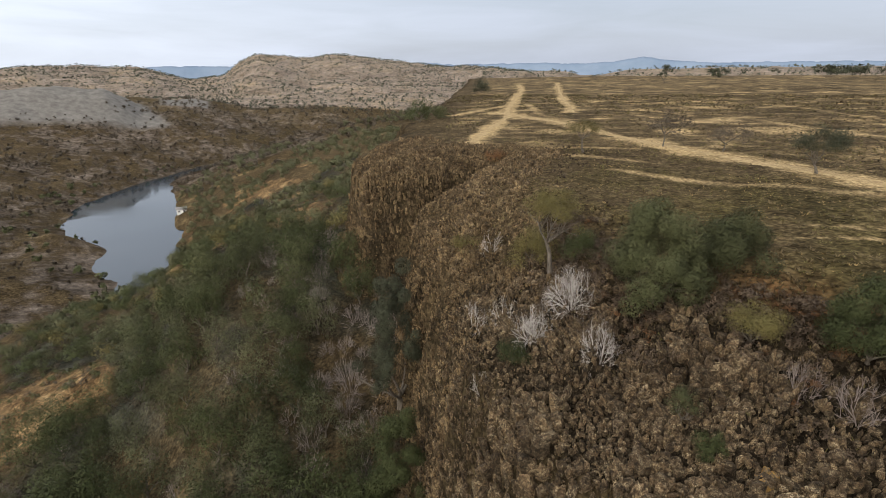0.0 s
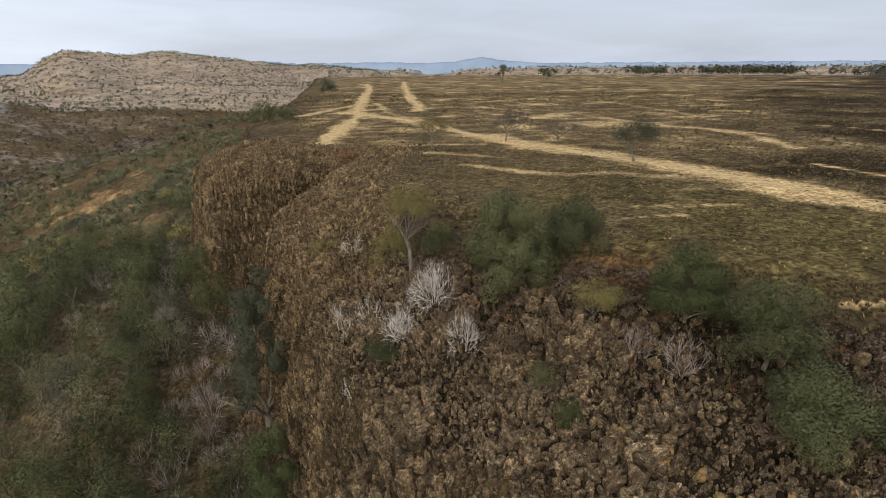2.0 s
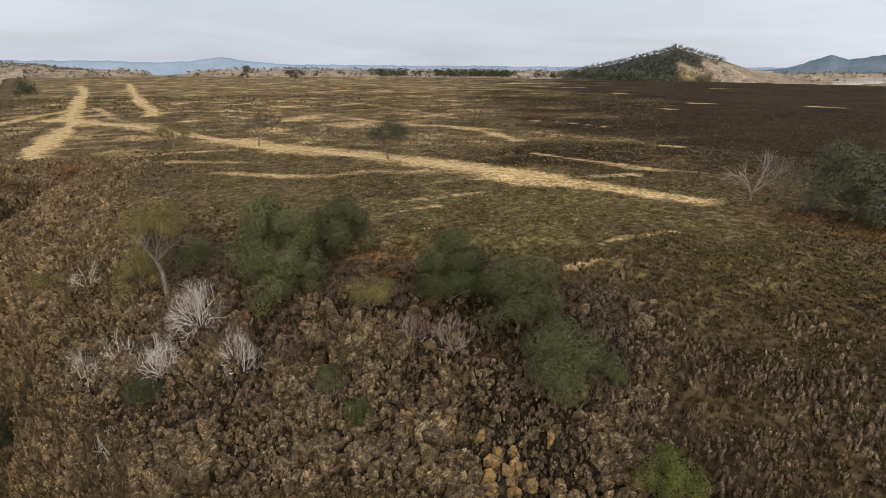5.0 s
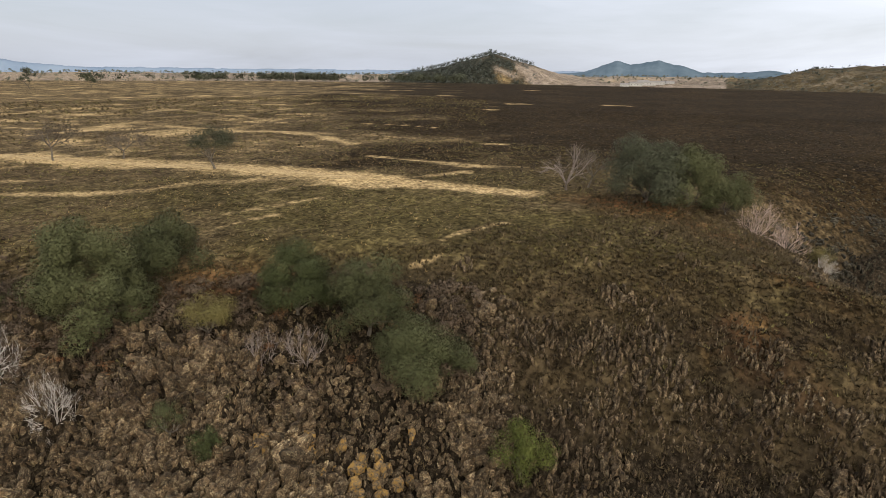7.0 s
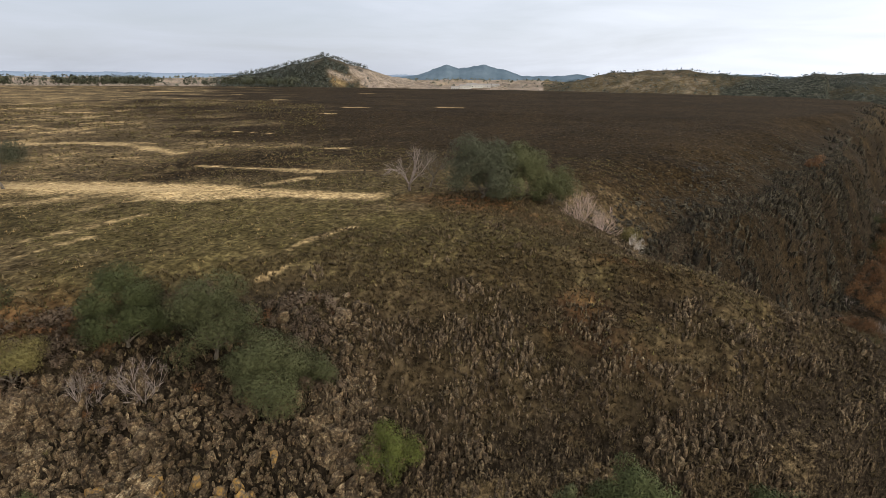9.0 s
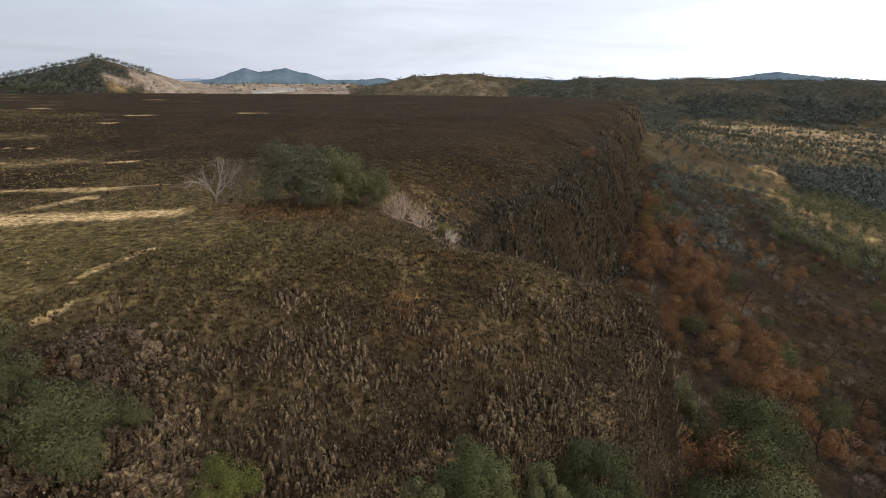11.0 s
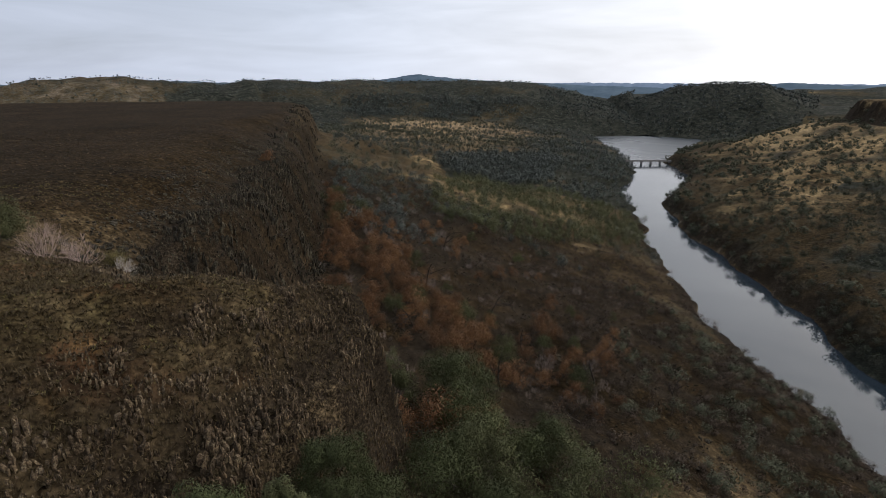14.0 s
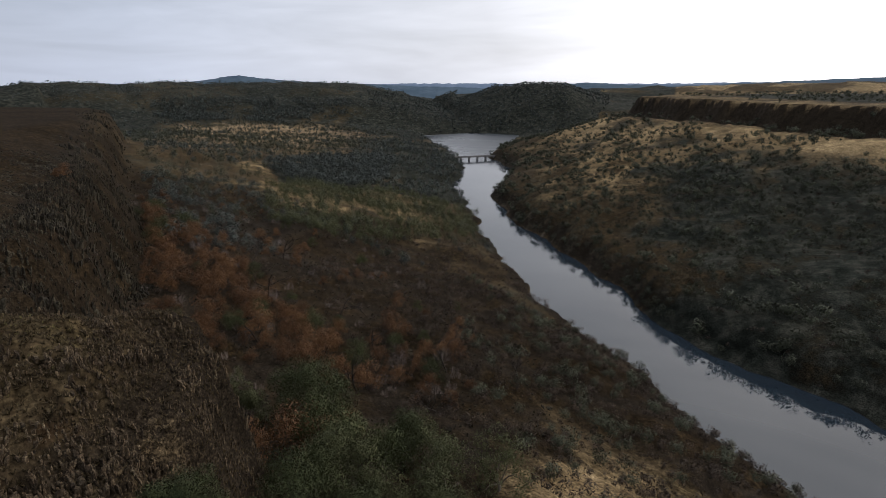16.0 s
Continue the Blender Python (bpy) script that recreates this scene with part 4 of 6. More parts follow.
rim_plant("shrub", "dark olive shrub under the leggy tree", 112, 8.8, 51.6, 3.6, 5.6, 0.057, 10640, 0.1, 0.3, 12, LEAF_OLIVE, BARK)
rim_plant("shrub", "dark shrub between the leggy tree and the oak", 114, 13.2, 49.0, 2.6, 4.5, 0.057, 7980, 0.1, 0.3, 10, LEAF_GREEN, BARK)
rim_plant("shrub", "low dark green shrub on the cliff top", 113, 2.4, 63.0, 1.6, 4.8, 0.082, 2700, 0.1, 0.3, 9, LEAF_OLIVE, BARK)
rim_plant("oak_tree", "bright green oak at the foot of the shoulder", 141, 26.5, -3.8, 11.5, 6.5, 0.076, 21612, 0.3, 0.2, 18, LEAF_GREEN, BARK)
rim_plant("oak_tree", "grey-green oak at the foot of the shoulder", 142, 27.0, -7.8, 11.5, 5.6, 0.076, 16625, 0.3, 0.25, 16, LEAF_GREY, BARK)
rim_plant("oak_tree", "grey-green oak at the foot of the shoulder", 143, 25.0, -0.4, 11.0, 5.0, 0.071, 14962, 0.3, 0.3, 14, LEAF_GREY, BARK)
rim_plant("oak_tree", "green oak at the foot of the shoulder", 144, 30.5, -12.6, 11.0, 6.5, 0.076, 18287, 0.3, 0.2, 16, LEAF_GREEN, BARK)
rim_plant("oak_tree", "grey-green oak against the shoulder's foot", 145, 62.4, -36.1, 8.2, 7.0, 0.136, 5400, 0.1, 0.2, 12, LEAF_GREY, BARK)
rim_plant("oak_tree", "broad green oak below the shoulder", 146, 57.9, -43.8, 10.8, 13.0, 0.150, 12600, 0.1, 0.2, 20, LEAF_GREEN, BARK)
rim_plant("oak_tree", "broad dark oak below the shoulder", 147, 50.0, -40.0, 9.5, 11.0, 0.150, 10800, 0.1, 0.2, 18, LEAF_GREEN, BARK)
rim_plant("oak_tree", "grey-green oak below the shoulder", 148, 43.0, -36.0, 9.0, 9.0, 0.104, 14962, 0.1, 0.25, 16, LEAF_GREY, BARK)
rim_plant("oak_tree", "dark green oak below the shoulder", 149, 45.0, -52.0, 8.5, 9.5, 0.150, 8100, 0.1, 0.25, 16, LEAF_GREEN, BARK)
rim_plant("oak_tree", "small half-bare oak standing in dry grass", 121, 25.4, 100.0, 6.0, 7.4, 0.12, 2600, 0.42, 0.6, 12, LEAF_OLIVE, BARK)
rim_plant("oak_tree", "wind-bent oak on the open table", 123, 52.6, 76.2, 6.6, 8.2, 0.10, 6500, 0.22, 0.45, 20, LEAF_DARK, BARK)
rim_plant("oak_tree", "dense dark green oak in the rim thicket", 126, 67.8, 14.2, 7.6, 9.4, 0.120, 21000, 0.08, 0.3, 20, LEAF_DARK, BARK)
rim_plant("oak_tree", "grey-green oak in the rim thicket", 127, 70.2, 9.8, 7.0, 8.4, 0.120, 15000, 0.08, 0.4, 14, LEAF_GREY, BARK)
rim_plant("shrub", "grey-green shrub ending the rim thicket", 128, 73.0, 5.6, 5.0, 6.4, 0.115, 9000, 0.08, 0.4, 11, LEAF_GREY, BARK)
rim_plant("shrub", "low grey-green shrub on the cliff brink", 129, 80.0, -5.4, 2.6, 3.6, 0.095, 1620, 0.08, 0.4, 8, LEAF_OLIVE, BARK)
rim_plant("shrub", "dark bush on the distant cliff brink", 131, -1.8, 176.0, 4.0, 7.4, 0.204, 1620, 0.08, 0.3, 9, LEAF_GREY, BARK)
rim_plant("oak_tree", "grey-green tree at the distant cliff brink", 132, -7.5, 172.0, 7.0, 8.0, 0.204, 1980, 0.08, 0.3, 10, LEAF_GREEN, BARK)
rim_plant("oak_tree", "dark tree at the table's far corner", 133, 24.0, 355.0, 9.0, 14.0, 0.340, 1620, 0.08, 0.3, 10, LEAF_DARK, BARK)
rim_plant("shrub", "rusty brown bush in the cliff-top cleft", 134, 9.6, 101.6, 1.8, 5.0, 0.122, 1440, 0.08, 0.3, 9, LEAF_RUST, BARK)
rim_plant("shrub", "rusty brown bush on the cliff brink", 135, 160.5, -53.0, 3.4, 5.0, 0.170, 1260, 0.08, 0.3, 9, LEAF_RUST, BARK)


def bare_oak(label, seed, x, y, high, wide, mat, leaf_mat, leaves, stems=1):
    rng = np.random.default_rng(seed)
    wood, tips = bare_tree(rng, high, wide, stems)
    pts = tips[rng.integers(0, len(tips), leaves)] + rng.normal(0, 0.35, (leaves, 3))
    root = plant("bare_oak", label, "tree", wood, mat, cards(rng, pts, rng.uniform(0.06, 0.15, leaves)), leaf_mat, "leaves")
    root.matrix_basis = put(root, x, y, seed, 1.0, 0.1)


bare_oak("bare grey oak beside the dirt trail", 122, 42.6, 107.0, 6.6, 9.5, BARK, LEAF_DRAB, 1600)
bare_oak("thin leafless oak behind the dirt trail", 124, 50.6, 99.0, 5.1, 7.5, BARK, LEAF_DRAB, 1200)
bare_oak("dead grey oak with twisted limbs by red soil", 125, 70.0, 24.8, 7.0, 9.0, BARK_MAUVE, LEAF_DRAB, 160)
bare_oak("half-bare grey oak behind the dead oak", 130, 73.0, 23.0, 5.5, 7.0, BARK, LEAF_DRAB, 300)


def dead(label, seed, x, y, high, wide, mat, stems=9, depth=3, thick=0.03):
    root = new("dead_shrub")
    root.empty_display_size = 0.3
    tagged(root, label, "shrub", "bare shrubs on the rim")
    part("branchwork", mesh_from("branchwork", *twig_shrub(np.random.default_rng(seed), high, wide, stems, depth, thick), mat, True), root)
    root.matrix_basis = put(root, x, y, seed, 1.0, 0.1)


dead("bleached bare shrub with dense curved twigs", 201, 10.7, 42.2, 3.6, 5.2, BARK_PALE, 30, 3, 0.019)
dead("bleached bare shrub leaning over rocks", 202, 11.6, 36.4, 3.2, 3.4, BARK_PALE, 22, 3, 0.019)
dead("bleached bare shrub on the rocky slope", 203, 7.1, 40.9, 3.0, 3.9, BARK_PALE, 24, 3, 0.019)
dead("sparse bleached shrub on the rocky slope", 204, 5.4, 46.3, 2.6, 3.0, BARK_PALE, 10, 3, 0.015)
dead("sparse bleached shrub on the rocky slope", 205, 2.9, 47.3, 2.4, 3.4, BARK_PALE, 10, 3, 0.015)
dead("low bleached shrub near the cliff edge", 206, 5.6, 59.3, 2.4, 4.0, BARK_PALE, 12, 3, 0.015)
dead("small bleached shrub clinging to the face", 207, 2.8, 40.5, 1.8, 1.8, BARK_PALE, 8, 3, 0.013)
dead("grey bare shrub amid rust-coloured brush", 208, 21.4, 28.5, 2.6, 3.2, BARK_MAUVE, 14, 3, 0.02)
dead("grey bare shrub under the green oak", 209, 23.6, 26.4, 2.6, 4.2, BARK_MAUVE, 12, 3, 0.02)
dead("pinkish grey bare shrub on the rim", 210, 72.0, 1.9, 4.2, 6.4, BARK_PINK, 22, 3, 0.02)
dead("pale bare shrub on the rim", 211, 78.5, -5.6, 2.6, 4.4, BARK_PALE, 14, 3, 0.02)
dead("pinkish grey bare shrub on the rim", 212, 74.7, -1.4, 3.6, 5.0, BARK_PINK, 16, 3, 0.02)


# ---- stones ----
def stone_shape(rng, sides=5):
    """A short basalt column with a broken, sloping head: unit width and height."""
    t = np.sort((np.arange(sides) + rng.uniform(-0.25, 0.25, sides)) / sides * 2 * math.pi)
    ring = np.stack([np.cos(t), np.sin(t)], 1) * rng.uniform(0.42, 0.58, (sides, 1))
    tilt = rng.normal(0, 0.55, 2)
    low = np.c_[ring * 1.05, np.full(sides, -0.5)]
    head = 0.74 + ring @ tilt * 0.55 + rng.uniform(-0.16, 0.16, sides)
    mid = np.c_[ring * rng.uniform(0.72, 1.02, (sides, 1)), head]
    peak = rng.uniform(-0.16, 0.16, 2)
    v = np.concatenate([low, mid, [[peak[0], peak[1], 0.86 + 0.25 * rng.random()]]])
    f = []
    for j in range(sides):
        k = (j + 1) % sides
        f += [(j, k, sides + k), (j, sides + k, sides + j), (sides + j, sides + k, 2 * sides)]
    return v, np.array(f)


def block_shape(rng, sides=6):
    """A cracked basalt block, the head of a column: flat, tilted top with worn edges; unit width and height."""
    t = np.sort((np.arange(sides) + rng.uniform(-0.32, 0.32, sides)) / sides * 2 * math.pi)
    ring = np.stack([np.cos(t), np.sin(t)], 1) * rng.uniform(0.44, 0.62, (sides, 1))
    tilt = rng.normal(0, 0.35, 2)
    head = 0.72 + ring @ tilt + rng.uniform(-0.07, 0.07, sides)
    low = np.c_[ring * 1.04, np.full(sides, -0.6)]
    edge = np.c_[ring * rng.uniform(0.93, 1.0, (sides, 1)), head - 0.10]
    crown = np.c_[ring * rng.uniform(0.66, 0.82, (sides, 1)), head + 0.02]
    v = np.concatenate([low, edge, crown, [[*rng.uniform(-0.1, 0.1, 2), 0.76 + 0.1 * rng.random()]]])
    f = []
    for j in range(sides):
        k = (j + 1) % sides
        f += [(j, k, sides + k), (j, sides + k, sides + j), (sides + j, sides + k, 2 * sides + k), (sides + j, 2 * sides + k, 2 * sides + j), (2 * sides + j, 2 * sides + k, 3 * sides)]
    return v, np.array(f)


STONE_RNG = np.random.default_rng(7)
BLOCKS = [block_shape(STONE_RNG, k) for k in (5, 6, 5, 6, 7, 5, 6, 5)]
STONES = [stone_shape(STONE_RNG, k) for k in (5, 5, 6, 5, 5, 5, 6, 5)]


def stones_field(rng, x, y, wide, high, lean=0.25, out_lean=0.0, sink=0.15, shapes=STONES):
    """Many stones joined: arrays of verts and faces."""
    z = height(x, y)
    e = 0.8
    gx, gy = (height(x + e, y) - height(x - e, y)) / (2 * e), (height(x, y + e) - height(x, y - e)) / (2 * e)
    steep = np.hypot(gx, gy)
    k = np.minimum(1, 0.8 / (steep + 1e-6)) * out_lean
    vs, fs, n = [], [], 0
    pick = rng.integers(0, len(shapes), len(x))
    for sk, (v0, f0) in enumerate(shapes):
        sel = np.where(pick == sk)[0]
        m = len(sel)
        if not m:
            continue
        t = rng.uniform(0, 2 * math.pi, m)
        c, s = np.cos(t)[:, None], np.sin(t)[:, None]
        w, h = wide[sel][:, None], high[sel][:, None]
        px = (v0[:, 0] * c - v0[:, 1] * s) * w
        py = (v0[:, 0] * s + v0[:, 1] * c) * w * 0.85
        pz = v0[:, 2] * h
        lx = (rng.normal(0, lean, m) - gx[sel] * k[sel])[:, None]
        ly = (rng.normal(0, lean, m) - gy[sel] * k[sel])[:, None]
        px, py = px + lx * pz, py + ly * pz
        P = np.stack([px + x[sel][:, None], py + y[sel][:, None], pz + z[sel][:, None] - (sink * h)], -1)
        vs.append(P.reshape(-1, 3))
        fs.append((f0[None] + (np.arange(m) * len(v0))[:, None, None]).reshape(-1, 3) + n)
        n += m * len(v0)
    return np.concatenate(vs), np.concatenate(fs)


def stuff(name, label, category, v, f, mat, parent=None, smooth=False):
    ob = new(name, mesh_from(name, v, f, mat, smooth))
    if parent:
        ob.parent = parent
        category = ""
    return tagged(ob, label, category, kind="stuff")


def region(rng, n, box, test):
    x, y = scatter(rng, n, *box)
    r, s, s2, dr, side = fields(x, y)
    az = np.degrees(np.arctan2(x, y))
    ok = test(x, y, r, s, az)
    return x[ok], y[ok]


def build_stones():
    rng = np.random.default_rng(11)

    def lay(name, label, mat, n, box, test, wide, high, lean, sink, scale=1.7, clump=0.0, shapes=STONES, out_lean=0.12, low=0.0):
        """Stones where the test holds, larger and smaller by patches."""
        x, y = region(rng, n, box, test)
        big = fbm(x / scale, y / scale, 85, 3)
        ok = big > -0.9 + clump
        x, y, big = x[ok], y[ok], big[ok]
        k = np.clip(0.70 + 0.7 * big, 0.42, 1.6)
        u = rng.random(len(x))
        stuff(name, label, "rocks", *stones_field(rng, x, y, (wide[0] + (wide[1] - wide[0]) * u ** 1.6) * k, rng.uniform(*high, len(x)) * k * (1 - low * sstep(-3, 3, fields(x, y)[1])), lean, out_lean, sink, shapes), mat, ground)

    # blocky face under the rim trees
    lay("rim_blocks", "angular lichened basalt blocks of the rim", ROCK, 17000, (-4, 40, 6, 52), lambda x, y, r, s, az: (s > -8) & (s < 14) & (r < 54) & (az < 66) & (rng.random(len(x)) > sstep(3, 14, s) * 0.9), (0.4, 1.15), (0.7, 1.7), 0.14, 0.36, 3.0, -0.3, BLOCKS, 0.28)
    lay("rim_rubble", "small broken stones between the rim's blocks", ROCK, 12000, (-4, 40, 6, 52), lambda x, y, r, s, az: (s > -8) & (s < 15) & (r < 54) & (az < 66) & (rng.random(len(x)) > sstep(4, 15, s) * 0.9), (0.2, 0.5), (0.2, 0.5), 0.3, 0.3, 2.0, 0.2)
    # the round shoulder, set with small upright stones that crowd towards its steep side
    lay("shoulder_stones", "small upright basalt stubs on the grassy shoulder", ROCK_MOSSY, 24000, (26, 72, -30, 26), lambda x, y, r, s, az: (s > -10) & (s < 24) & (az > 58) & (fbm(x / 3.2, y / 3.2, 87, 3) > -0.35 + 0.9 * sstep(2, 18, s)) & (rng.random(len(x)) > sstep(6, 24, s) * 0.8), (0.2, 0.5), (0.35, 1.05), 0.13, 0.35, 2.0, 0.1)
    # west bluff: blocks all over its rounded face
    lay("cliff_blocks", "weathered basalt blocks covering the west bluff", ROCK_OCHRE, 46000, (-30, 22, 36, 125), lambda x, y, r, s, az: (s > -8) & (s < 13) & (r > 44) & (az < 15) & (rng.random(len(x)) > sstep(2, 13, s) * 0.85), (0.35, 1.1), (0.45, 1.5), 0.16, 0.42, 3.5, -0.2, STONES, 0.25)
    # scattered stones on top of the west cliff
    lay("cliff_top_stones", "basalt stubs on the west cliff's top", ROCK_MOSSY, 6000, (-14, 34, 50, 112), lambda x, y, r, s, az: (s > 3) & (s < 22) & (rng.random(len(x)) > sstep(6, 22, s) * 0.8), (0.2, 0.6), (0.2, 0.5), 0.3, 0.35, 2.5, 0.3)
    # east cliff, in the basalt toned down for its shade
    lay("scorched_columns", "dark basalt columns of the east cliff, shade in their colour", ROCK_SHADED, 26000, (60, 200, -90, 6), lambda x, y, r, s, az: (s > -20) & (s < 14) & (az > 86) & (rng.random(len(x)) > sstep(0, 14, s) * 0.8), (0.35, 0.95), (0.8, 2.4), 0.13, 0.4, 4.0, 0.0, BLOCKS, 0.2, low=0.75)
    lay("scorched_columns", "dark basalt columns of the distant east cliff", ROCK_SHADED, 8000, (190, 520, -215, -50), lambda x, y, r, s, az: (s > -18) & (s < 3), (0.8, 2.2), (1.0, 3.2), 0.2, 0.45, 9.0, 0.1, low=0.85)
    lay("slope_rocks", "dark fallen rocks on the burnt slope", ROCK_SHADED, 9000, (40, 240, -190, -20), lambda x, y, r, s, az: (s < -16) & (s > -110) & (r > 60) & (r < 240) & (az > 98) & (az < 156), (0.3, 1.1), (0.25, 0.8), 0.35, 0.3, 6.0, 0.5)
    # stony ground of the dark end of the table
    lay("table_stones", "small dark stones over the scorched table top", ROCK_MOSSY, 2600, (60, 190, -40, 90), lambda x, y, r, s, az: (s > 2) & (az > 52) & (r > 72) & (r < 190), (0.2, 0.6), (0.15, 0.5), 0.3, 0.3, 3.0, 0.3)


build_stones()


# ---- woods ----
def far_wood(rng, x, y, high, wide, mat, name, label, leaves=16, leaf=0.42, lift=0.55, category="trees"):
    """Joined small trees: a crown of leaf clumps on a short dark stem each."""
    z = height(x, y)
    n = len(x)
    # a few lobes a tree, so that crowns are lumpy
    lob = rng.normal(size=(n, 4, 3)) * np.array([0.5, 0.5, 0.35])
    pick = rng.integers(0, 4, (n, leaves))
    q = rng.normal(size=(n, leaves, 3))
    q /= np.linalg.norm(q, axis=2)[..., None]
    q = q * rng.uniform(0.3, 0.62, (n, leaves, 1)) + np.take_along_axis(lob, pick[..., None].repeat(3, 2), 1) * 0.55
    q[..., 2] = np.clip(q[..., 2], -0.9, 1.2)
    c = np.stack([x, y, z + high * lift], 1)[:, None, :] + q * np.stack([wide / 2, wide / 2, high * 0.45], 1)[:, None, :]
    size = np.repeat(wide * leaf, leaves) * rng.uniform(0.6, 1.2, n * leaves)
    face = q.reshape(-1, 3) + np.array([0, 0, 0.25])
    face /= np.linalg.norm(face, axis=1)[:, None] + 1e-9
    v, f = cards(rng, c.reshape(-1, 3), size, out=face)
    return stuff(name, label, category, v, f, mat)


def tufts(rng, x, y, high, wide, blades=4):
    """Joined upright grass tufts: leaning three-cornered blades."""
    n = len(x)
    z = height(x, y)
    t = rng.uniform(0, 2 * math.pi, (n, blades))
    bx, by = np.cos(t) * wide[:, None], np.sin(t) * wide[:, None]
    base = np.stack([x, y, z - 0.05], 1)[:, None, :]
    side = np.stack([-by * 0.2, bx * 0.2, np.zeros_like(bx)], -1)
    tip = np.stack([bx * 0.9, by * 0.9, high[:, None] * rng.uniform(0.7, 1.2, (n, blades))], -1)
    v = np.stack([base + side, base - side, base + tip], 2).reshape(-1, 3)
    return v, np.arange(len(v)).reshape(-1, 3)


def off_trails(x, y):
    ok = np.ones(len(x), bool)
    for pts, w in TRAILS:
        d, _, _ = line_distance(x, y, pts)
        ok &= d > w * 0.6
    return ok


GRASS_OLIVE = leaf_material("olive_grass", (0.020, 0.016, 0.006, 1), (0.095, 0.080, 0.028, 1), (0.26, 0.22, 0.085, 1))
GRASS_CHAR = leaf_material("heath_grass", (0.008, 0.006, 0.004, 1), (0.038, 0.027, 0.0135, 1), (0.105, 0.075, 0.040, 1))
GRASS_DRY = leaf_material("straw_grass", (0.17, 0.115, 0.050, 1), (0.32, 0.225, 0.10, 1), (0.48, 0.36, 0.18, 1))
GRASS_BROWN = leaf_material("brown_grass", (0.012, 0.009, 0.004, 1), (0.070, 0.050, 0.024, 1), (0.185, 0.135, 0.068, 1))


def plant_grass():
    rng = np.random.default_rng(51)
    x, y = region(rng, 26000, (6, 110, -20, 125), lambda x, y, r, s, az: (s > 6) & (r < 125) & off_trails(x, y) & (fbm(x / 3, y / 3, 81, 2) > -0.1))
    stuff("olive_grass", "low olive tufts over the table top", "grass", *tufts(rng, x, y, rng.uniform(0.1, 0.32, len(x)), rng.uniform(0.12, 0.32, len(x)), 5), GRASS_OLIVE)
    x, y = region(rng, 7000, (6, 110, -20, 125), lambda x, y, r, s, az: (s > 10) & (r < 130) & (fbm(x / 9, y / 5, 82, 3) > 0.15) & (az < 66))
    stuff("straw_grass", "bleached dry grass tufts over the table top", "grass", *tufts(rng, x, y, rng.uniform(0.1, 0.3, len(x)), rng.uniform(0.1, 0.3, len(x)), 4), GRASS_DRY)
    x, y = region(rng, 38000, (-8, 66, -26, 60), lambda x, y, r, s, az: (s > -8) & (s < 20) & (r < 64))
    stuff("brown_grass", "brown dead grass between the stones of the rim", "grass", *tufts(rng, x, y, rng.uniform(0.15, 0.42, len(x)), rng.uniform(0.12, 0.34, len(x)), 5), GRASS_BROWN)
    x, y = region(rng, 12000, (60, 260, -60, 160), lambda x, y, r, s, az: (s > 2) & (r > 70) & (r < 240) & (az > 38) & off_trails(x, y))
    stuff("dark_heath", "dark brown heath over the far end of the table", "grass", *tufts(rng, x, y, rng.uniform(0.15, 0.45, len(x)), rng.uniform(0.2, 0.6, len(x)), 5), GRASS_CHAR)
    x, y = region(rng, 13000, (8, 110, -10, 115), lambda x, y, r, s, az: (s > 12) & (r < 120) & off_trails(x, y) & (fbm(x / 2.5, y / 2.5, 86, 3) > -0.15))
    stuff("dark_tufts", "dark brown low clumps dotted over the grass", "grass", *tufts(rng, x, y, rng.uniform(0.12, 0.34, len(x)), rng.uniform(0.2, 0.5, len(x)), 4), GRASS_BROWN)
    # taller clumps and tussocks of the open table, farther out
    for n, mat, name, label, lo in ((17000, GRASS_BROWN, "brown_tussocks", "brown tussocks dotted over the pale table", -0.25), (9000, GRASS_OLIVE, "olive_tussocks", "olive tussocks dotted over the pale table", -0.1)):
        x, y = region(rng, n, (0, 260, 60, 330), lambda x, y, r, s, az: (s > 5) & (r > 95) & (r < 330) & (az < 62) & off_trails(x, y) & (fbm(x / 7, y / 7, 88, 3) > lo))
        k = 0.6 + np.hypot(x, y) / 200
        stuff(name, label, "grass", *tufts(rng, x, y, rng.uniform(0.15, 0.38, len(x)) * k, rng.uniform(0.2, 0.5, len(x)) * k, 5), mat)
    # close small clumps over the round shoulder
    x, y = region(rng, 15000, (30, 72, -28, 26), lambda x, y, r, s, az: (s > -6) & (s < 26) & (az > 60) & (r < 74))
    stuff("shoulder_clumps", "brown and olive clumps all over the round shoulder", "grass", *tufts(rng, x, y, rng.uniform(0.12, 0.4, len(x)), rng.uniform(0.15, 0.4, len(x)), 6), GRASS_BROWN)
    # brush in the hollow behind the rim rocks
    x, y = region(rng, 3600, (6, 36, 14, 60), lambda x, y, r, s, az: (s > 6) & (s < 17) & (r > 27) & (az < 62) & (fbm(x / 4, y / 4, 83, 2) > -0.12))
    h = rng.uniform(0.5, 1.3, len(x))
    far_wood(rng, x, y, h, h * 1.3, LEAF_BRUSH, "dry_brush", "dry grey-brown brush behind the rim rocks", 70, 0.06, 0.4, "brush")
    x, y = region(rng, 700, (8, 36, 16, 56), lambda x, y, r, s, az: (s > 8) & (s < 17) & (r > 28) & (az < 62) & (fbm(x / 4, y / 4, 84, 2) > 0.1))
    h = rng.uniform(0.4, 1.0, len(x))
    far_wood(rng, x, y, h, h * 1.3, LEAF_RUST, "rusty_brush", "rust-brown brush behind the rim rocks", 90, 0.06, 0.4, "brush")


plant_grass()


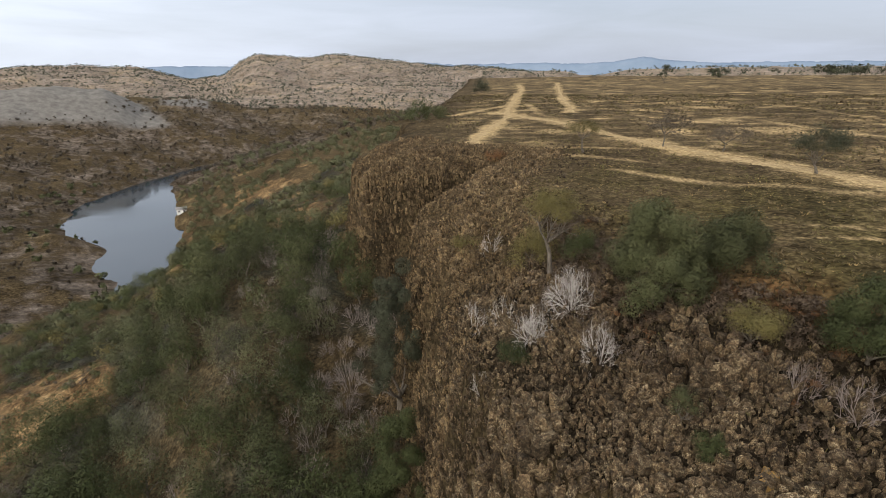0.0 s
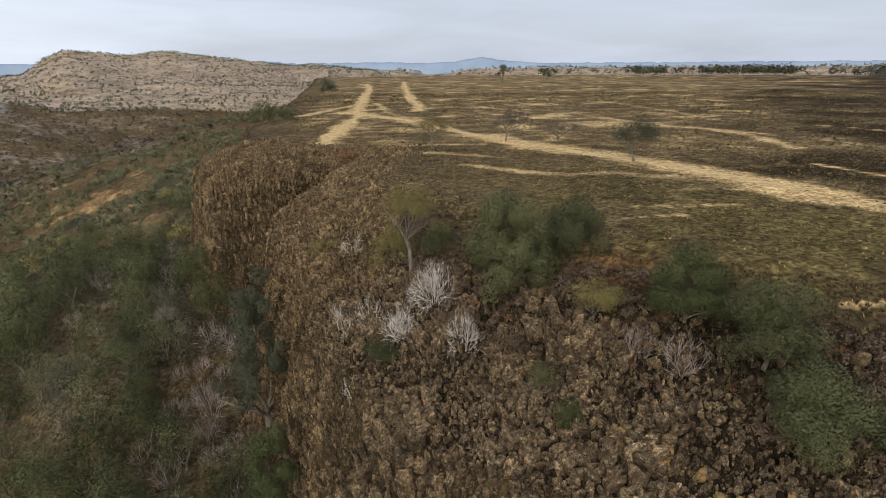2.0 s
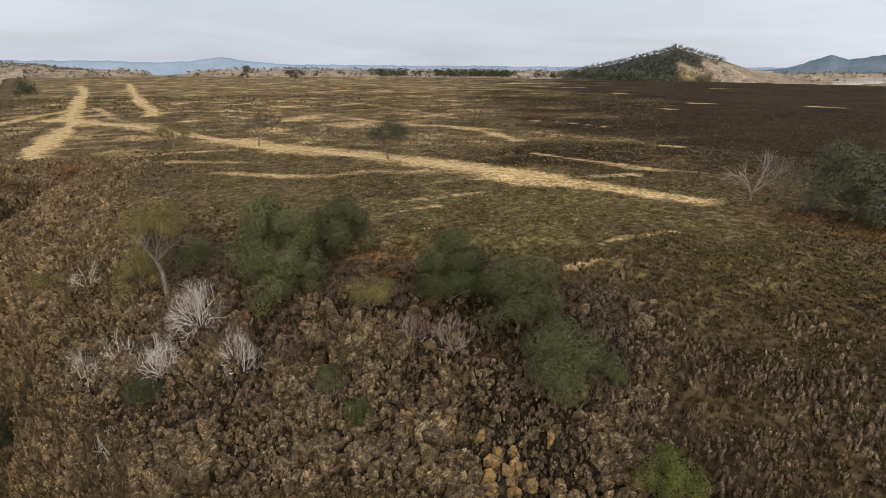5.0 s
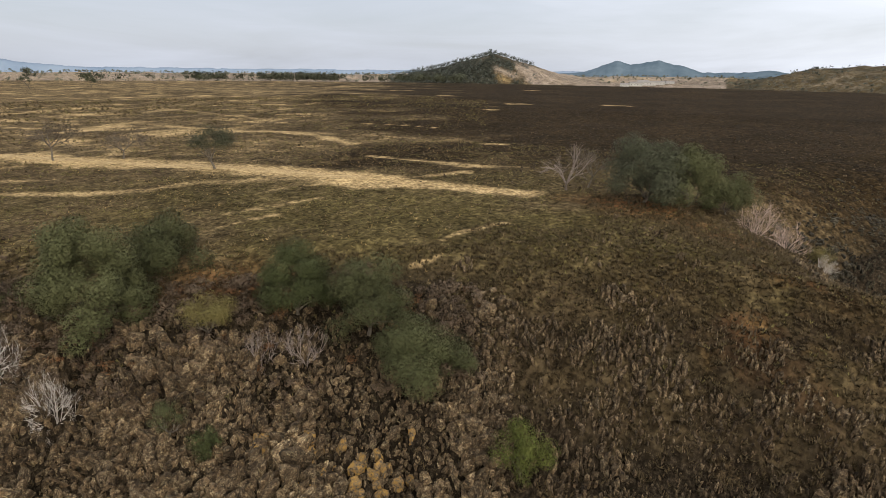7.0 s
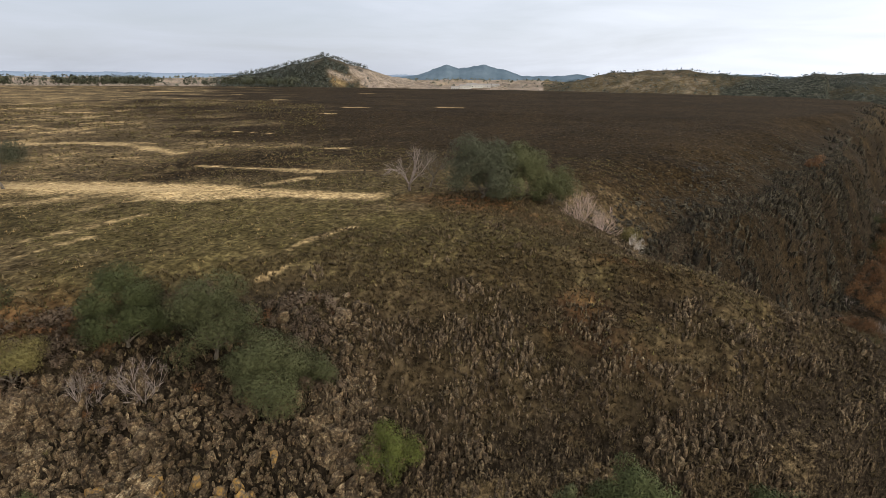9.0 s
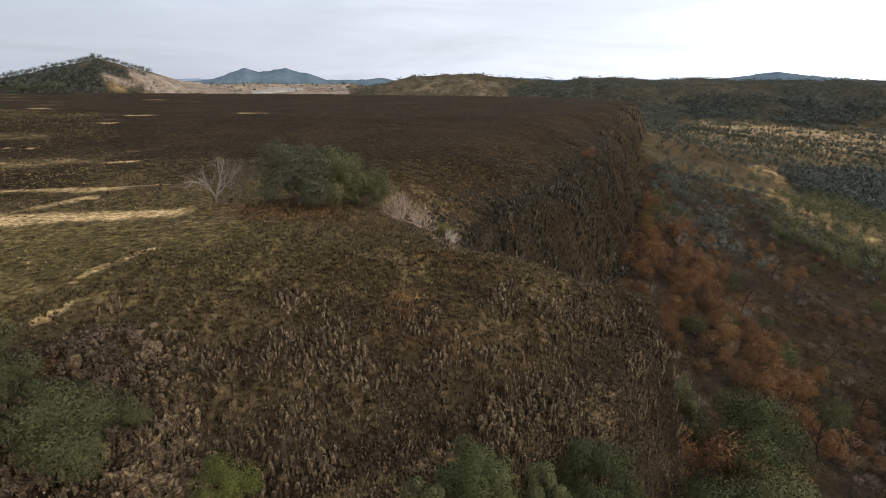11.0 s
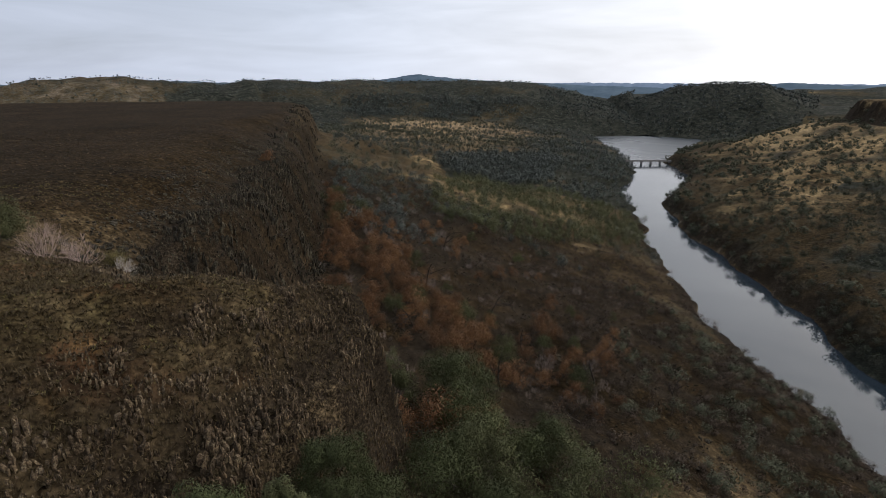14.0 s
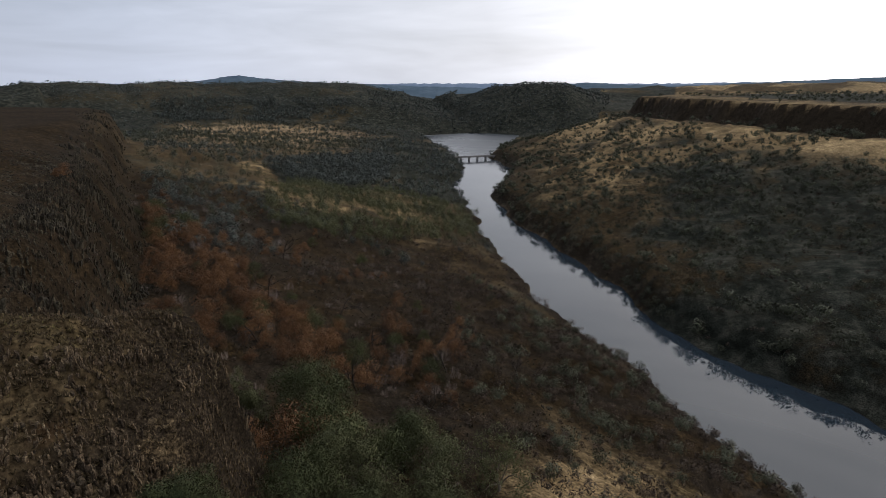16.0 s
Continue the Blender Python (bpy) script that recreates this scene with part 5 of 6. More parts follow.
def wood_region(rng, n, box, test):
    x, y = scatter(rng, n, *box)
    r, s, s2, dr, side = fields(x, y)
    az = np.degrees(np.arctan2(x, y))
    az = np.where(az < -80, az + 360, az)
    d = fbm(x / 45, y / 45, 71, 4)
    ok = test(x, y, r, s, s2, dr, side, az, d) & (dr > 1.5)
    return x[ok], y[ok]


OAKS_GREY = kinds_of("oak_tree", "grey-green oak on the steep canyon slope", "tree",
                     lambda r: round_tree(r, 5.2, 5.6, 0.078, 4200, 0.12, gaps=0.25, lobes=20, depth=1), (BARK, LEAF_GREY), range(301, 305), "oaks on the canyon slopes")
OAKS_SAGE = kinds_of("oak_tree", "pale sage-green oak on the steep canyon slope", "tree",
                     lambda r: round_tree(r, 5.2, 5.6, 0.078, 3600, 0.12, gaps=0.4, lobes=20, depth=1), (BARK, LEAF_SAGE), range(305, 308), "oaks on the canyon slopes")
OAKS_DARK = kinds_of("oak_tree", "dark green oak on the steep canyon slope", "tree",
                     lambda r: round_tree(r, 5.0, 5.4, 0.078, 4400, 0.12, gaps=0.15, lobes=20, depth=1), (BARK, LEAF_GREEN), range(311, 315), "oaks on the canyon slopes")
OAKS_FINE = kinds_of("oak_tree", "green oak under the round shoulder", "tree",
                     lambda r: round_tree(r, 5.2, 5.4, 0.06, 7500, 0.18, gaps=0.25, lobes=16, depth=1), (BARK, LEAF_GREEN), range(316, 319), "oaks on the canyon slopes")
OAKS_RUST = kinds_of("scorched_tree", "fire-scorched tree with rust-brown leaves", "tree",
                     lambda r: round_tree(r, 4.6, 5.0, 0.085, 3000, 0.13, gaps=0.3, lobes=16, depth=1), (BARK_CHAR, LEAF_RUST), range(321, 325), "scorched trees below the cliff")
BARES = kinds_of("bare_shrub", "leafless grey shrub on the canyon slope", "shrub",
                 lambda r: (twig_shrub(r, 2.8, 4.1, 18, 2, 0.016), None), (BARK_DUSTY, None), range(331, 335), "bare shrubs on the canyon slopes")
BARES_GREY = kinds_of("bare_shrub", "leafless dark grey shrub on the burnt slope", "shrub",
                      lambda r: (twig_shrub(r, 3.2, 3.8, 11, 2, 0.02), None), (BARK_MAUVE, None), range(341, 344), "bare shrubs on the canyon slopes")


def thin(x, y, gap):
    """Keeps places at least gap apart."""
    keep = []
    for i in range(len(x)):
        if all((x[i] - x[j]) ** 2 + (y[i] - y[j]) ** 2 > gap * gap for j in keep):
            keep.append(i)
    return x[keep], y[keep]


def plant_slopes():
    rng = np.random.default_rng(21)
    # west slope under the cliff: close-grown oaks, paler shrubs next to the rock
    x, y = wood_region(rng, 4200, (-150, 4, 30, 260), lambda x, y, r, s, s2, dr, side, az, d: (s < -6) & (side > 0) & (r < 215) & (az > -48) & (d > -0.8) & (slope_band(x, y) < 0.3))
    x, y = thin(x, y, 4.3)
    far = []
    for k in range(len(x)):
        if math.hypot(x[k], y[k]) > 118:
            far.append(k)
            continue
        a = math.degrees(math.atan2(x[k], y[k]))
        bare = 0.45 if a > -16 else 0.2
        u = rng.random()
        kind = BARES if u < bare else (OAKS_DARK if u < bare + (1 - bare) * 0.5 else (OAKS_GREY if u < bare + (1 - bare) * 0.8 else OAKS_SAGE))
        stand(kind, x[k], y[k], int(rng.integers(4)), rng.uniform(0, 6.3), (rng.uniform(0.7, 1.3) if kind is BARES else rng.uniform(1.1, 1.85)), rng.uniform(0.95, 1.25), 0.2)
    # the same woods farther down, joined
    fx, fy = x[far], y[far]
    mix = rng.random(len(far))
    for lo, hi, mat, what in ((0, 0.4, LEAF_GREEN, "dark green"), (0.4, 0.7, LEAF_GREY, "grey-green"), (0.7, 0.88, LEAF_SAGE, "sage-green"), (0.88, 1.0, LEAF_OLIVE, "olive")):
        sel = (mix >= lo) & (mix < hi)
        h = rng.uniform(3.6, 7.5, sel.sum())
        far_wood(rng, fx[sel], fy[sel], h, h * rng.uniform(0.85, 1.2, sel.sum()), mat, "slope_woods", what + " oaks of the lower canyon slope", 640, 0.025)
    # leafless brush crowding the foot of the west cliff
    x, y = wood_region(rng, 900, (-45, 4, 30, 130), lambda x, y, r, s, s2, dr, side, az, d: (s < -6) & (s > -38) & (side > 0) & (az > -19) & (r > 42))
    x, y = thin(x, y, 4.4)
    for k in range(min(len(x), 90)):
        stand(BARES, x[k], y[k], int(rng.integers(4)), rng.uniform(0, 6.3), rng.uniform(0.8, 1.4), rng.uniform(0.75, 1.0), 0.2)
    # east slope: green oaks next to the shoulder, scorched ones beyond
    x, y = wood_region(rng, 900, (18, 110, -95, 6), lambda x, y, r, s, s2, dr, side, az, d: (s < np.where(x > 55, -17, -5)) & (r < 74) & (az > 88) & (az < 152))
    x, y = thin(x, y, 5.0)
    for k in range(len(x)):
        a, r = math.degrees(math.atan2(x[k], y[k])), math.hypot(x[k], y[k])
        green = r < 44 + 0.55 * max(0, a - 100) and r < 78
        u = rng.random()
        if green:
            kind = OAKS_FINE if r < 52 else (OAKS_DARK if u < 0.55 else OAKS_GREY)
        else:
            kind = OAKS_RUST if u < 0.75 else BARES_GREY
            if a > 138 and u < 0.8:
                continue
        stand(kind, x[k], y[k], int(rng.integers(4)), rng.uniform(0, 6.3), rng.uniform(1.1, 1.95), rng.uniform(0.85, 1.15), 0.2)
    # a belt of scorched trees that comes down from the cliff's foot, and stragglers round it
    belt = [(205, -92), (150, -72), (118, -68), (98, -66), (88, -76), (80, -92)]
    x, y = wood_region(rng, 5200, (55, 330, -220, -12), lambda x, y, r, s, s2, dr, side, az, d: (s < -17) & (s > -110) & (r > 74) & (r < 290) & (az > 97) & (az < 150))
    d, _, _ = line_distance(x, y, belt)
    keep = rng.random(len(x)) < np.maximum(0.95 * (1 - sstep(8, 24, d)), 0.08)
    x, y, d = x[keep], y[keep], d[keep]
    near = thin(x, y, 3.8)
    d, _, _ = line_distance(*near, belt)
    for k in range(min(len(near[0]), 260)):
        u = rng.random()
        rust = 0.74 if d[k] < 14 else 0.4
        kind = OAKS_RUST if u < rust else (BARES_GREY if u < 0.9 else OAKS_DARK)
        stand(kind, near[0][k], near[1][k], int(rng.integers(4)), rng.uniform(0, 6.3), rng.uniform(0.7, 1.7) if d[k] < 14 else rng.uniform(0.6, 1.1), rng.uniform(0.8, 1.15), 0.2)


plant_slopes()


def plant_far():
    rng = np.random.default_rng(31)
    u = rng.uniform

    def wood(n, box, test, mat, name, label, lo, hi, leaves=16, leaf=0.42, lift=0.55, slim=1.0):
        x, y = wood_region(rng, n, box, test)
        h = u(lo, hi, len(x))
        far_wood(rng, x, y, h, h * slim * u(0.8, 1.25, len(x)), mat, name, label, leaves, leaf, lift)

    wood(5200, (-420, 60, 150, 900), lambda x, y, r, s, s2, dr, side, az, d: (s < -8) & (side > 0) & (r > 195) & (r < 560) & (az > -45) & (d > -0.35),
         LEAF_SAGE, "canyon_woods", "grey-green oak woods filling the canyon floor", 4, 7.5, 100, 0.07)
    wood(2600, (-420, 60, 300, 1000), lambda x, y, r, s, s2, dr, side, az, d: (s < -8) & (r > 450) & (r < 1000) & (az > -45) & (d > -0.6),
         LEAF_DRAB, "burnt_woods", "leafless grey-brown burnt woods on the valley floor", 3, 6, 16, 0.2)
    wood(5000, (-800, -100, 60, 900), lambda x, y, r, s, s2, dr, side, az, d: (side < 0) & (r < 790) & (az > -60) & (d > -0.6),
         LEAF_DRAB, "far_scrub", "drab scrub on the hillside across the lake", 1.5, 4, 18, 0.2)
    wood(700, (-500, -100, 120, 600), lambda x, y, r, s, s2, dr, side, az, d: (side < 0) & (dr < 30) & (az > -60),
         LEAF_GREY, "shore_woods", "grey-green trees along the lake shore", 3, 6, 36, 0.17)
    wood(2400, (-190, 4, 30, 260), lambda x, y, r, s, s2, dr, side, az, d: (s < -5) & (side > 0) & (r < 220) & (az > -50) & (d > -0.9),
         LEAF_DRAB, "underbrush", "grey-brown brush between the oaks of the slope", 0.8, 2.4, 70, 0.065, 0.4)
    wood(2800, (-190, 4, 30, 260), lambda x, y, r, s, s2, dr, side, az, d: (s < -5) & (side > 0) & (r > 112) & (r < 230) & (az > -50) & (d > -0.5),
         LEAF_GREY, "green_underbrush", "green brush between the oaks of the slope", 1.2, 3.0, 80, 0.06, 0.4)
    # east side: burnt slope, savanna, banks
    wood(5200, (0, 400, -330, 0), lambda x, y, r, s, s2, dr, side, az, d: (s < -10) & (side > 0) & (r > 60) & (r < 330) & (az > 100) & (d > -0.5),
         LEAF_CHAR, "burnt_scrub", "charred brown scrub over the burnt slope", 0.8, 2.6, 40, 0.09, 0.4)
    wood(3400, (0, 400, -330, 0), lambda x, y, r, s, s2, dr, side, az, d: (s < -40) & (side > 0) & (r > 90) & (r < 330) & (az > 108) & (d > -0.2),
         LEAF_BRUSH, "slope_trees", "thin brown oaks over the burnt slope", 2.2, 4.6, 170, 0.032)
    for lo, hi, n, m_, leaves, leaf, small, tall in ((230, 440, 2600, 2000, 110, 0.05, 6, 11), (440, 900, 4200, 4600, 32, 0.10, 5, 9)):
        wood(n, (150, 800, -640, -60), lambda x, y, r, s, s2, dr, side, az, d: (s < -30) & (side > 0) & (r > lo) & (r < hi) & (az > 108) & (d > -0.9),
             LEAF_DARK, "savanna_oaks", "scattered grey-green oaks over pale dry grass", small, tall, leaves, leaf, 0.5, 0.6)
        wood(m_, (150, 900, -800, -60), lambda x, y, r, s, s2, dr, side, az, d: (s < -30) & (side > 0) & (r > lo) & (r < hi + 100) & (az > 108) & (d > 0.1 - 0.25 * (r > 600) + 0.7 * ((r > 600) & (r < 1060) & (az > 116) & (az < 134))),
             LEAF_HAZED, "valley_woods", "grey-green oak woods in the folds of the valley", 5, 9, leaves, leaf, 0.5, 0.75)
    wood(3000, (200, 700, -720, -280), lambda x, y, r, s, s2, dr, side, az, d: (side > 0) & (r > 430) & (r < 820) & (az > 135) & (az < 149) & (d > -0.7),
         LEAF_HAZED, "bank_woods", "dark close woods on the bank above the bridge", 7, 12, 34, 0.11, 0.5, 0.6)
    wood(9000, (250, 560, -560, -180), lambda x, y, r, s, s2, dr, side, az, d: (s < -30) & (side > 0) & (valley_grove(az, r + 20 * d) > 0.5),
         LEAF_HAZED, "valley_grove", "close slate-green oaks and pines across the valley floor", 6, 11, 44, 0.085, 0.5, 0.65)
    wood(2400, (180, 330, -330, -150), lambda x, y, r, s, s2, dr, side, az, d: (s < -60) & (side > 0) & (r > 235) & (r < 410) & (az > 125) & (d > -0.15 - 0.06 * (az - 126)),
         LEAF_GREY, "wedge_oaks", "grey-green oaks dotted over the pale grass below the burnt slope", 5, 9, 100, 0.05, 0.5, 0.62)
    wood(2600, (480, 900, -760, -330), lambda x, y, r, s, s2, dr, side, az, d: (s < -30) & (side > 0) & (r > 600) & (r < 1060) & (az > 114) & (az < 139),
         LEAF_DARK, "savanna_trees", "small dark oaks dotted evenly over the pale savanna", 5, 9, 24, 0.12, 0.5, 0.6)
    wood(5200, (850, 1200, -900, -450), lambda x, y, r, s, s2, dr, side, az, d: (s < -30) & (r > 1070) & (r < 1260) & (az > 116) & (az < 134) & (d > -0.2),
         LEAF_HAZED, "ridge_woods", "dark close woods on the rise beyond the savanna", 7, 13, 16, 0.16, 0.5, 0.6)
    wood(2200, (150, 420, -300, -70), lambda x, y, r, s, s2, dr, side, az, d: (s < -24) & (side > 0) & (r > 180) & (r < 350) & (az > 111.5) & (az < 126 + 6 * d),
         LEAF_HAZED, "belt_woods", "grey-green oaks and brush in a belt below the far cliff", 3.5, 7.5, 90, 0.055, 0.45, 0.9)
    wood(6800, (-250, 350, -480, -120), lambda x, y, r, s, s2, dr, side, az, d: (side < 0) & (s2 < -6) & (r < 450) & (az < 190) & (d > -0.8 + 0.5 * (dr > 150)),
         LEAF_DARK, "canyon_scrub", "dark scrub and small oaks on the near part of the canyon wall", 2, 7, 130, 0.05)
    wood(12000, (-250, 620, -1000, -120), lambda x, y, r, s, s2, dr, side, az, d: (side < 0) & (s2 < -6) & (r > 440) & (r < 1000) & (d > -0.9 + 0.7 * (dr > 150) + 0.3 * (r > 600)),
         LEAF_DARK, "canyon_scrub", "dark scrub and small oaks on the far canyon wall", 2, 7, 40, 0.11)
    wood(1500, (-200, 420, -620, -120), lambda x, y, r, s, s2, dr, side, az, d: (side < 0) & (s2 < -12) & (r < 620) & (az < 190) & (d > -0.3),
         LEAF_DARK, "canyon_oaks", "dark round oaks dotted over the dry canyon wall", 4.5, 8.5, 110, 0.065)
    wood(1800, (-350, 300, -1000, -430), lambda x, y, r, s, s2, dr, side, az, d: (s2 > 3) & (d > 0.25 - 0.9 * (s2 > 70)),
         LEAF_DARK, "mesa_trees", "scattered small oaks on the far mesa top", 3, 6, 36, 0.11)
    wood(6000, (200, 1000, -1800, -900), lambda x, y, r, s, s2, dr, side, az, d: (r > 1050) & (az > 136) & (az < 160) & (d > -0.8),
         LEAF_HAZED, "ridge_woods", "dark woods covering the ridge beyond the bridge", 4, 7, 14, 0.2)
    wood(3400, (-250, 300, -520, -90), lambda x, y, r, s, s2, dr, side, az, d: (side < 0) & (s2 < -30) & (r < 520) & (dr < 190) & (az < 190),
         LEAF_CHAR, "canyon_brush", "grey-brown leafless brush on the far canyon wall", 1.5, 3.5, 44, 0.08)
    wood(1300, (-40, 140, -190, -60), lambda x, y, r, s, s2, dr, side, az, d: (side > 0) & (az > 140) & (s < -50),
         LEAF_CHAR, "bank_brush", "grey-brown brush on the lower burnt bank", 1.5, 3.5, 90, 0.06)
    wood(420, (-40, 140, -190, -60), lambda x, y, r, s, s2, dr, side, az, d: (side > 0) & (az > 146) & (s < -50),
         LEAF_DARK, "bank_oaks", "small dark oaks on the lower burnt bank", 3.0, 6.0, 220, 0.042)
    # hills all round
    wood(17000, (-1900, 500, 900, 2300), lambda x, y, r, s, s2, dr, side, az, d: (s < -5) & (az > -48) & (az < 20) & (r < 2300) & (r > 950) & (d > -0.7),
         LEAF_HILL, "hill_oaks", "small dark oaks dotted over dry hills", 3, 6.5, 9, 0.24)
    wood(6500, (700, 1300, 200, 900), lambda x, y, r, s, s2, dr, side, az, d: (s < -5) & (r > 850) & (az > 50) & (az < 66.5 + 3 * d),
         LEAF_HAZED, "cone_hill_woods", "dark pines and oaks clothing the cone-shaped hill", 5, 10, 26, 0.11, 0.55, 0.7)
    wood(17000, (500, 2000, -1900, 400), lambda x, y, r, s, s2, dr, side, az, d: (s < -8) & (r > 750) & (az > 84) & (az < 146) & (d > -0.25),
         LEAF_HAZED, "ridge_woods", "dark oaks over the low ridges beyond the table", 3.5, 6.5, 10, 0.19)
    wood(3000, (100, 760, 300, 960), lambda x, y, r, s, s2, dr, side, az, d: (s > 8) & (s < 110) & (az > 25) & (az < 60) & (d > -0.1),
         LEAF_DARK, "tree_row", "row of thin grey-green oaks along the table's far edge", 9, 17, 44, 0.085)

    wood(5500, (100, 2700, -100, 2700), lambda x, y, r, s, s2, dr, side, az, d: (s < -8) & (r > 2050) & (r < 2650) & (az > 3) & (az < 90),
         LEAF_HILL, "plain_woods", "lines of dark trees on the plain beyond the table", 6, 12, 6, 0.3)


plant_far()
for seed, az, r, hi in ((401, 21.3, 560, 16.0), (402, 25.6, 580, 12.0)):
    px, py = bearing(az, r)
    single("oak_tree", "round dark tree on the table's skyline", seed, px, py, lambda q: round_tree(q, hi, hi * 0.7, 0.45, 1200, 0.15, gaps=0.1, lobes=9, depth=1), (BARK, LEAF_DARK))

# dark cliff-foot conifer and leaning snags
single("oak_tree", "tall dark narrow oak against the cliff foot", 411, -6.0, 61.0,
       lambda q: round_tree(q, 19.0, 8.0, 0.095, 30000, 0.08, gaps=0.15, lobes=40, depth=1), (BARK, LEAF_DARK))
single("oak_tree", "tall green oak at the foot of the cliff", 412, -5.5, 50.0,
       lambda q: round_tree(q, 17.0, 8.0, 0.095, 26000, 0.08, gaps=0.15, lobes=36, depth=1), (BARK, LEAF_GREEN))


# ---- built things and far distance ----
def box(bm, x0, x1, y0, y1, z0, z1):
    m = Matrix.Translation(((x0 + x1) / 2, (y0 + y1) / 2, (z0 + z1) / 2)) @ Matrix.Diagonal((x1 - x0, y1 - y0, z1 - z0, 1))
    bmesh.ops.create_cube(bm, size=1.0, matrix=m)


def bm_part(name, bm, material, parent, label=""):
    me = bpy.data.meshes.new(name)
    bm.to_mesh(me)
    bm.free()
    me.materials.append(material)
    return part(name, me, parent, label)


CONCRETE = plain("weathered_concrete", (0.14, 0.13, 0.12, 1), (0.24, 0.225, 0.21, 1), 0.8)
PAINT_WHITE = plain("white_paint", (0.66, 0.65, 0.62, 1), (0.80, 0.79, 0.76, 1), 0.6)
ROOF_GREY = plain("grey_roof", (0.15, 0.14, 0.135, 1), (0.24, 0.23, 0.22, 1), 0.8)
SHED_WALL = plain("pale_sheet_metal", (0.30, 0.295, 0.28, 1), (0.42, 0.41, 0.39, 1), 0.6)
DARK_GLASS = plain("dark_window", (0.02, 0.022, 0.026, 1), (0.04, 0.042, 0.046, 1), 2.0, 0.15)


def build_bridge():
    a, b = Vector((429, -591, 0)), Vector((384, -645, 0))
    root = tagged(new("bridge"), "low grey concrete road bridge on piers across the river", "bridge")
    n = (b - a).length
    ang = math.atan2(b.y - a.y, b.x - a.x)
    root.matrix_basis = Matrix.Translation((a.x, a.y, WATER)) @ Matrix.Rotation(ang, 4, "Z")
    bm = bmesh.new()
    box(bm, -8, n + 8, -3.2, 3.2, 3.8, 4.5)
    bm_part("deck", bm, CONCRETE, root)
    for sgn in (-1, 1):
        bm = bmesh.new()
        box(bm, -8, n + 8, sgn * 3.05 - 0.15, sgn * 3.05 + 0.15, 4.5, 5.2)
        bm_part("parapet", bm, CONCRETE, root)
    for k in range(6):
        bm = bmesh.new()
        x = 6 + k * (n - 12) / 5
        box(bm, x - 0.7, x + 0.7, -2.4, 2.4, -4, 3.2)
        box(bm, x - 1.0, x + 1.0, -3.0, 3.0, 3.2, 3.8)
        bm_part("pier", bm, CONCRETE, root)


build_bridge()


def house(name, label, x, y, turn, w, d, h, wall_mat=PAINT_WHITE, windows=3):
    root = tagged(new(name), label, "house")
    root.matrix_basis = Matrix.Translation((x, y, h1(x, y) - 0.3)) @ Matrix.Rotation(radians(turn), 4, "Z")
    bm = bmesh.new()
    box(bm, -w / 2, w / 2, -d / 2, d / 2, -1, h)
    bm_part("wall", bm, wall_mat, root)
    bm = bmesh.new()
    e = 0.5
    v = [bm.verts.new(c) for c in ((-w / 2 - e, -d / 2 - e, h), (w / 2 + e, -d / 2 - e, h), (w / 2 + e, d / 2 + e, h), (-w / 2 - e, d / 2 + e, h),
                                   (-w / 2 - e, 0, h + d * 0.28), (w / 2 + e, 0, h + d * 0.28))]
    for f in ((0, 1, 5, 4), (2, 3, 4, 5), (0, 4, 3), (1, 2, 5), (3, 2, 1, 0)):
        bm.faces.new([v[k] for k in f])
    bm_part("roof", bm, ROOF_GREY, root)
    for k in range(windows):
        bm = bmesh.new()
        cx = -w / 2 + (k + 0.5) * w / windows
        box(bm, cx - 0.55, cx + 0.55, -d / 2 - 0.06, -d / 2 + 0.1, h * 0.35, h * 0.35 + 1.2)
        window = bm_part("window", bm, DARK_GLASS, root)
        bm = bmesh.new()
        lo = h * 0.35
        for x0, x1, z0, z1 in ((cx - 0.67, cx - 0.55, lo - 0.12, lo + 1.32), (cx + 0.55, cx + 0.67, lo - 0.12, lo + 1.32), (cx - 0.55, cx + 0.55, lo - 0.12, lo), (cx - 0.55, cx + 0.55, lo + 1.2, lo + 1.32)):
            box(bm, x0, x1, -d / 2 - 0.10, -d / 2 - 0.01, z0, z1)
        bm_part("frame", bm, PAINT_WHITE, window)
    return root


house("house", "small white house on the lake shore", -190, 381, 25, 6.5, 5, 3.0, windows=2)
house("house", "white house with a grey roof by the river", -84, 846, 10, 13, 8, 5.0)
# a works yard of long pale sheds beyond the table
for k, (az, r, w) in enumerate(((75.2, 1040, 22), (76.2, 1050, 30), (77.3, 1060, 34), (78.3, 1070, 24), (76.8, 1090, 26), (79.2, 1110, 20))):
    px, py = bearing(az, r)
    shed = house("shed", "long low pale industrial shed beyond the table", px, py, -az + 90 - 90 + 8 * (k % 3), w * 0.7, 10, 4.2, SHED_WALL, windows=4)
    shed["category"] = "building"
    shed["group"] = "sheds of the works yard"


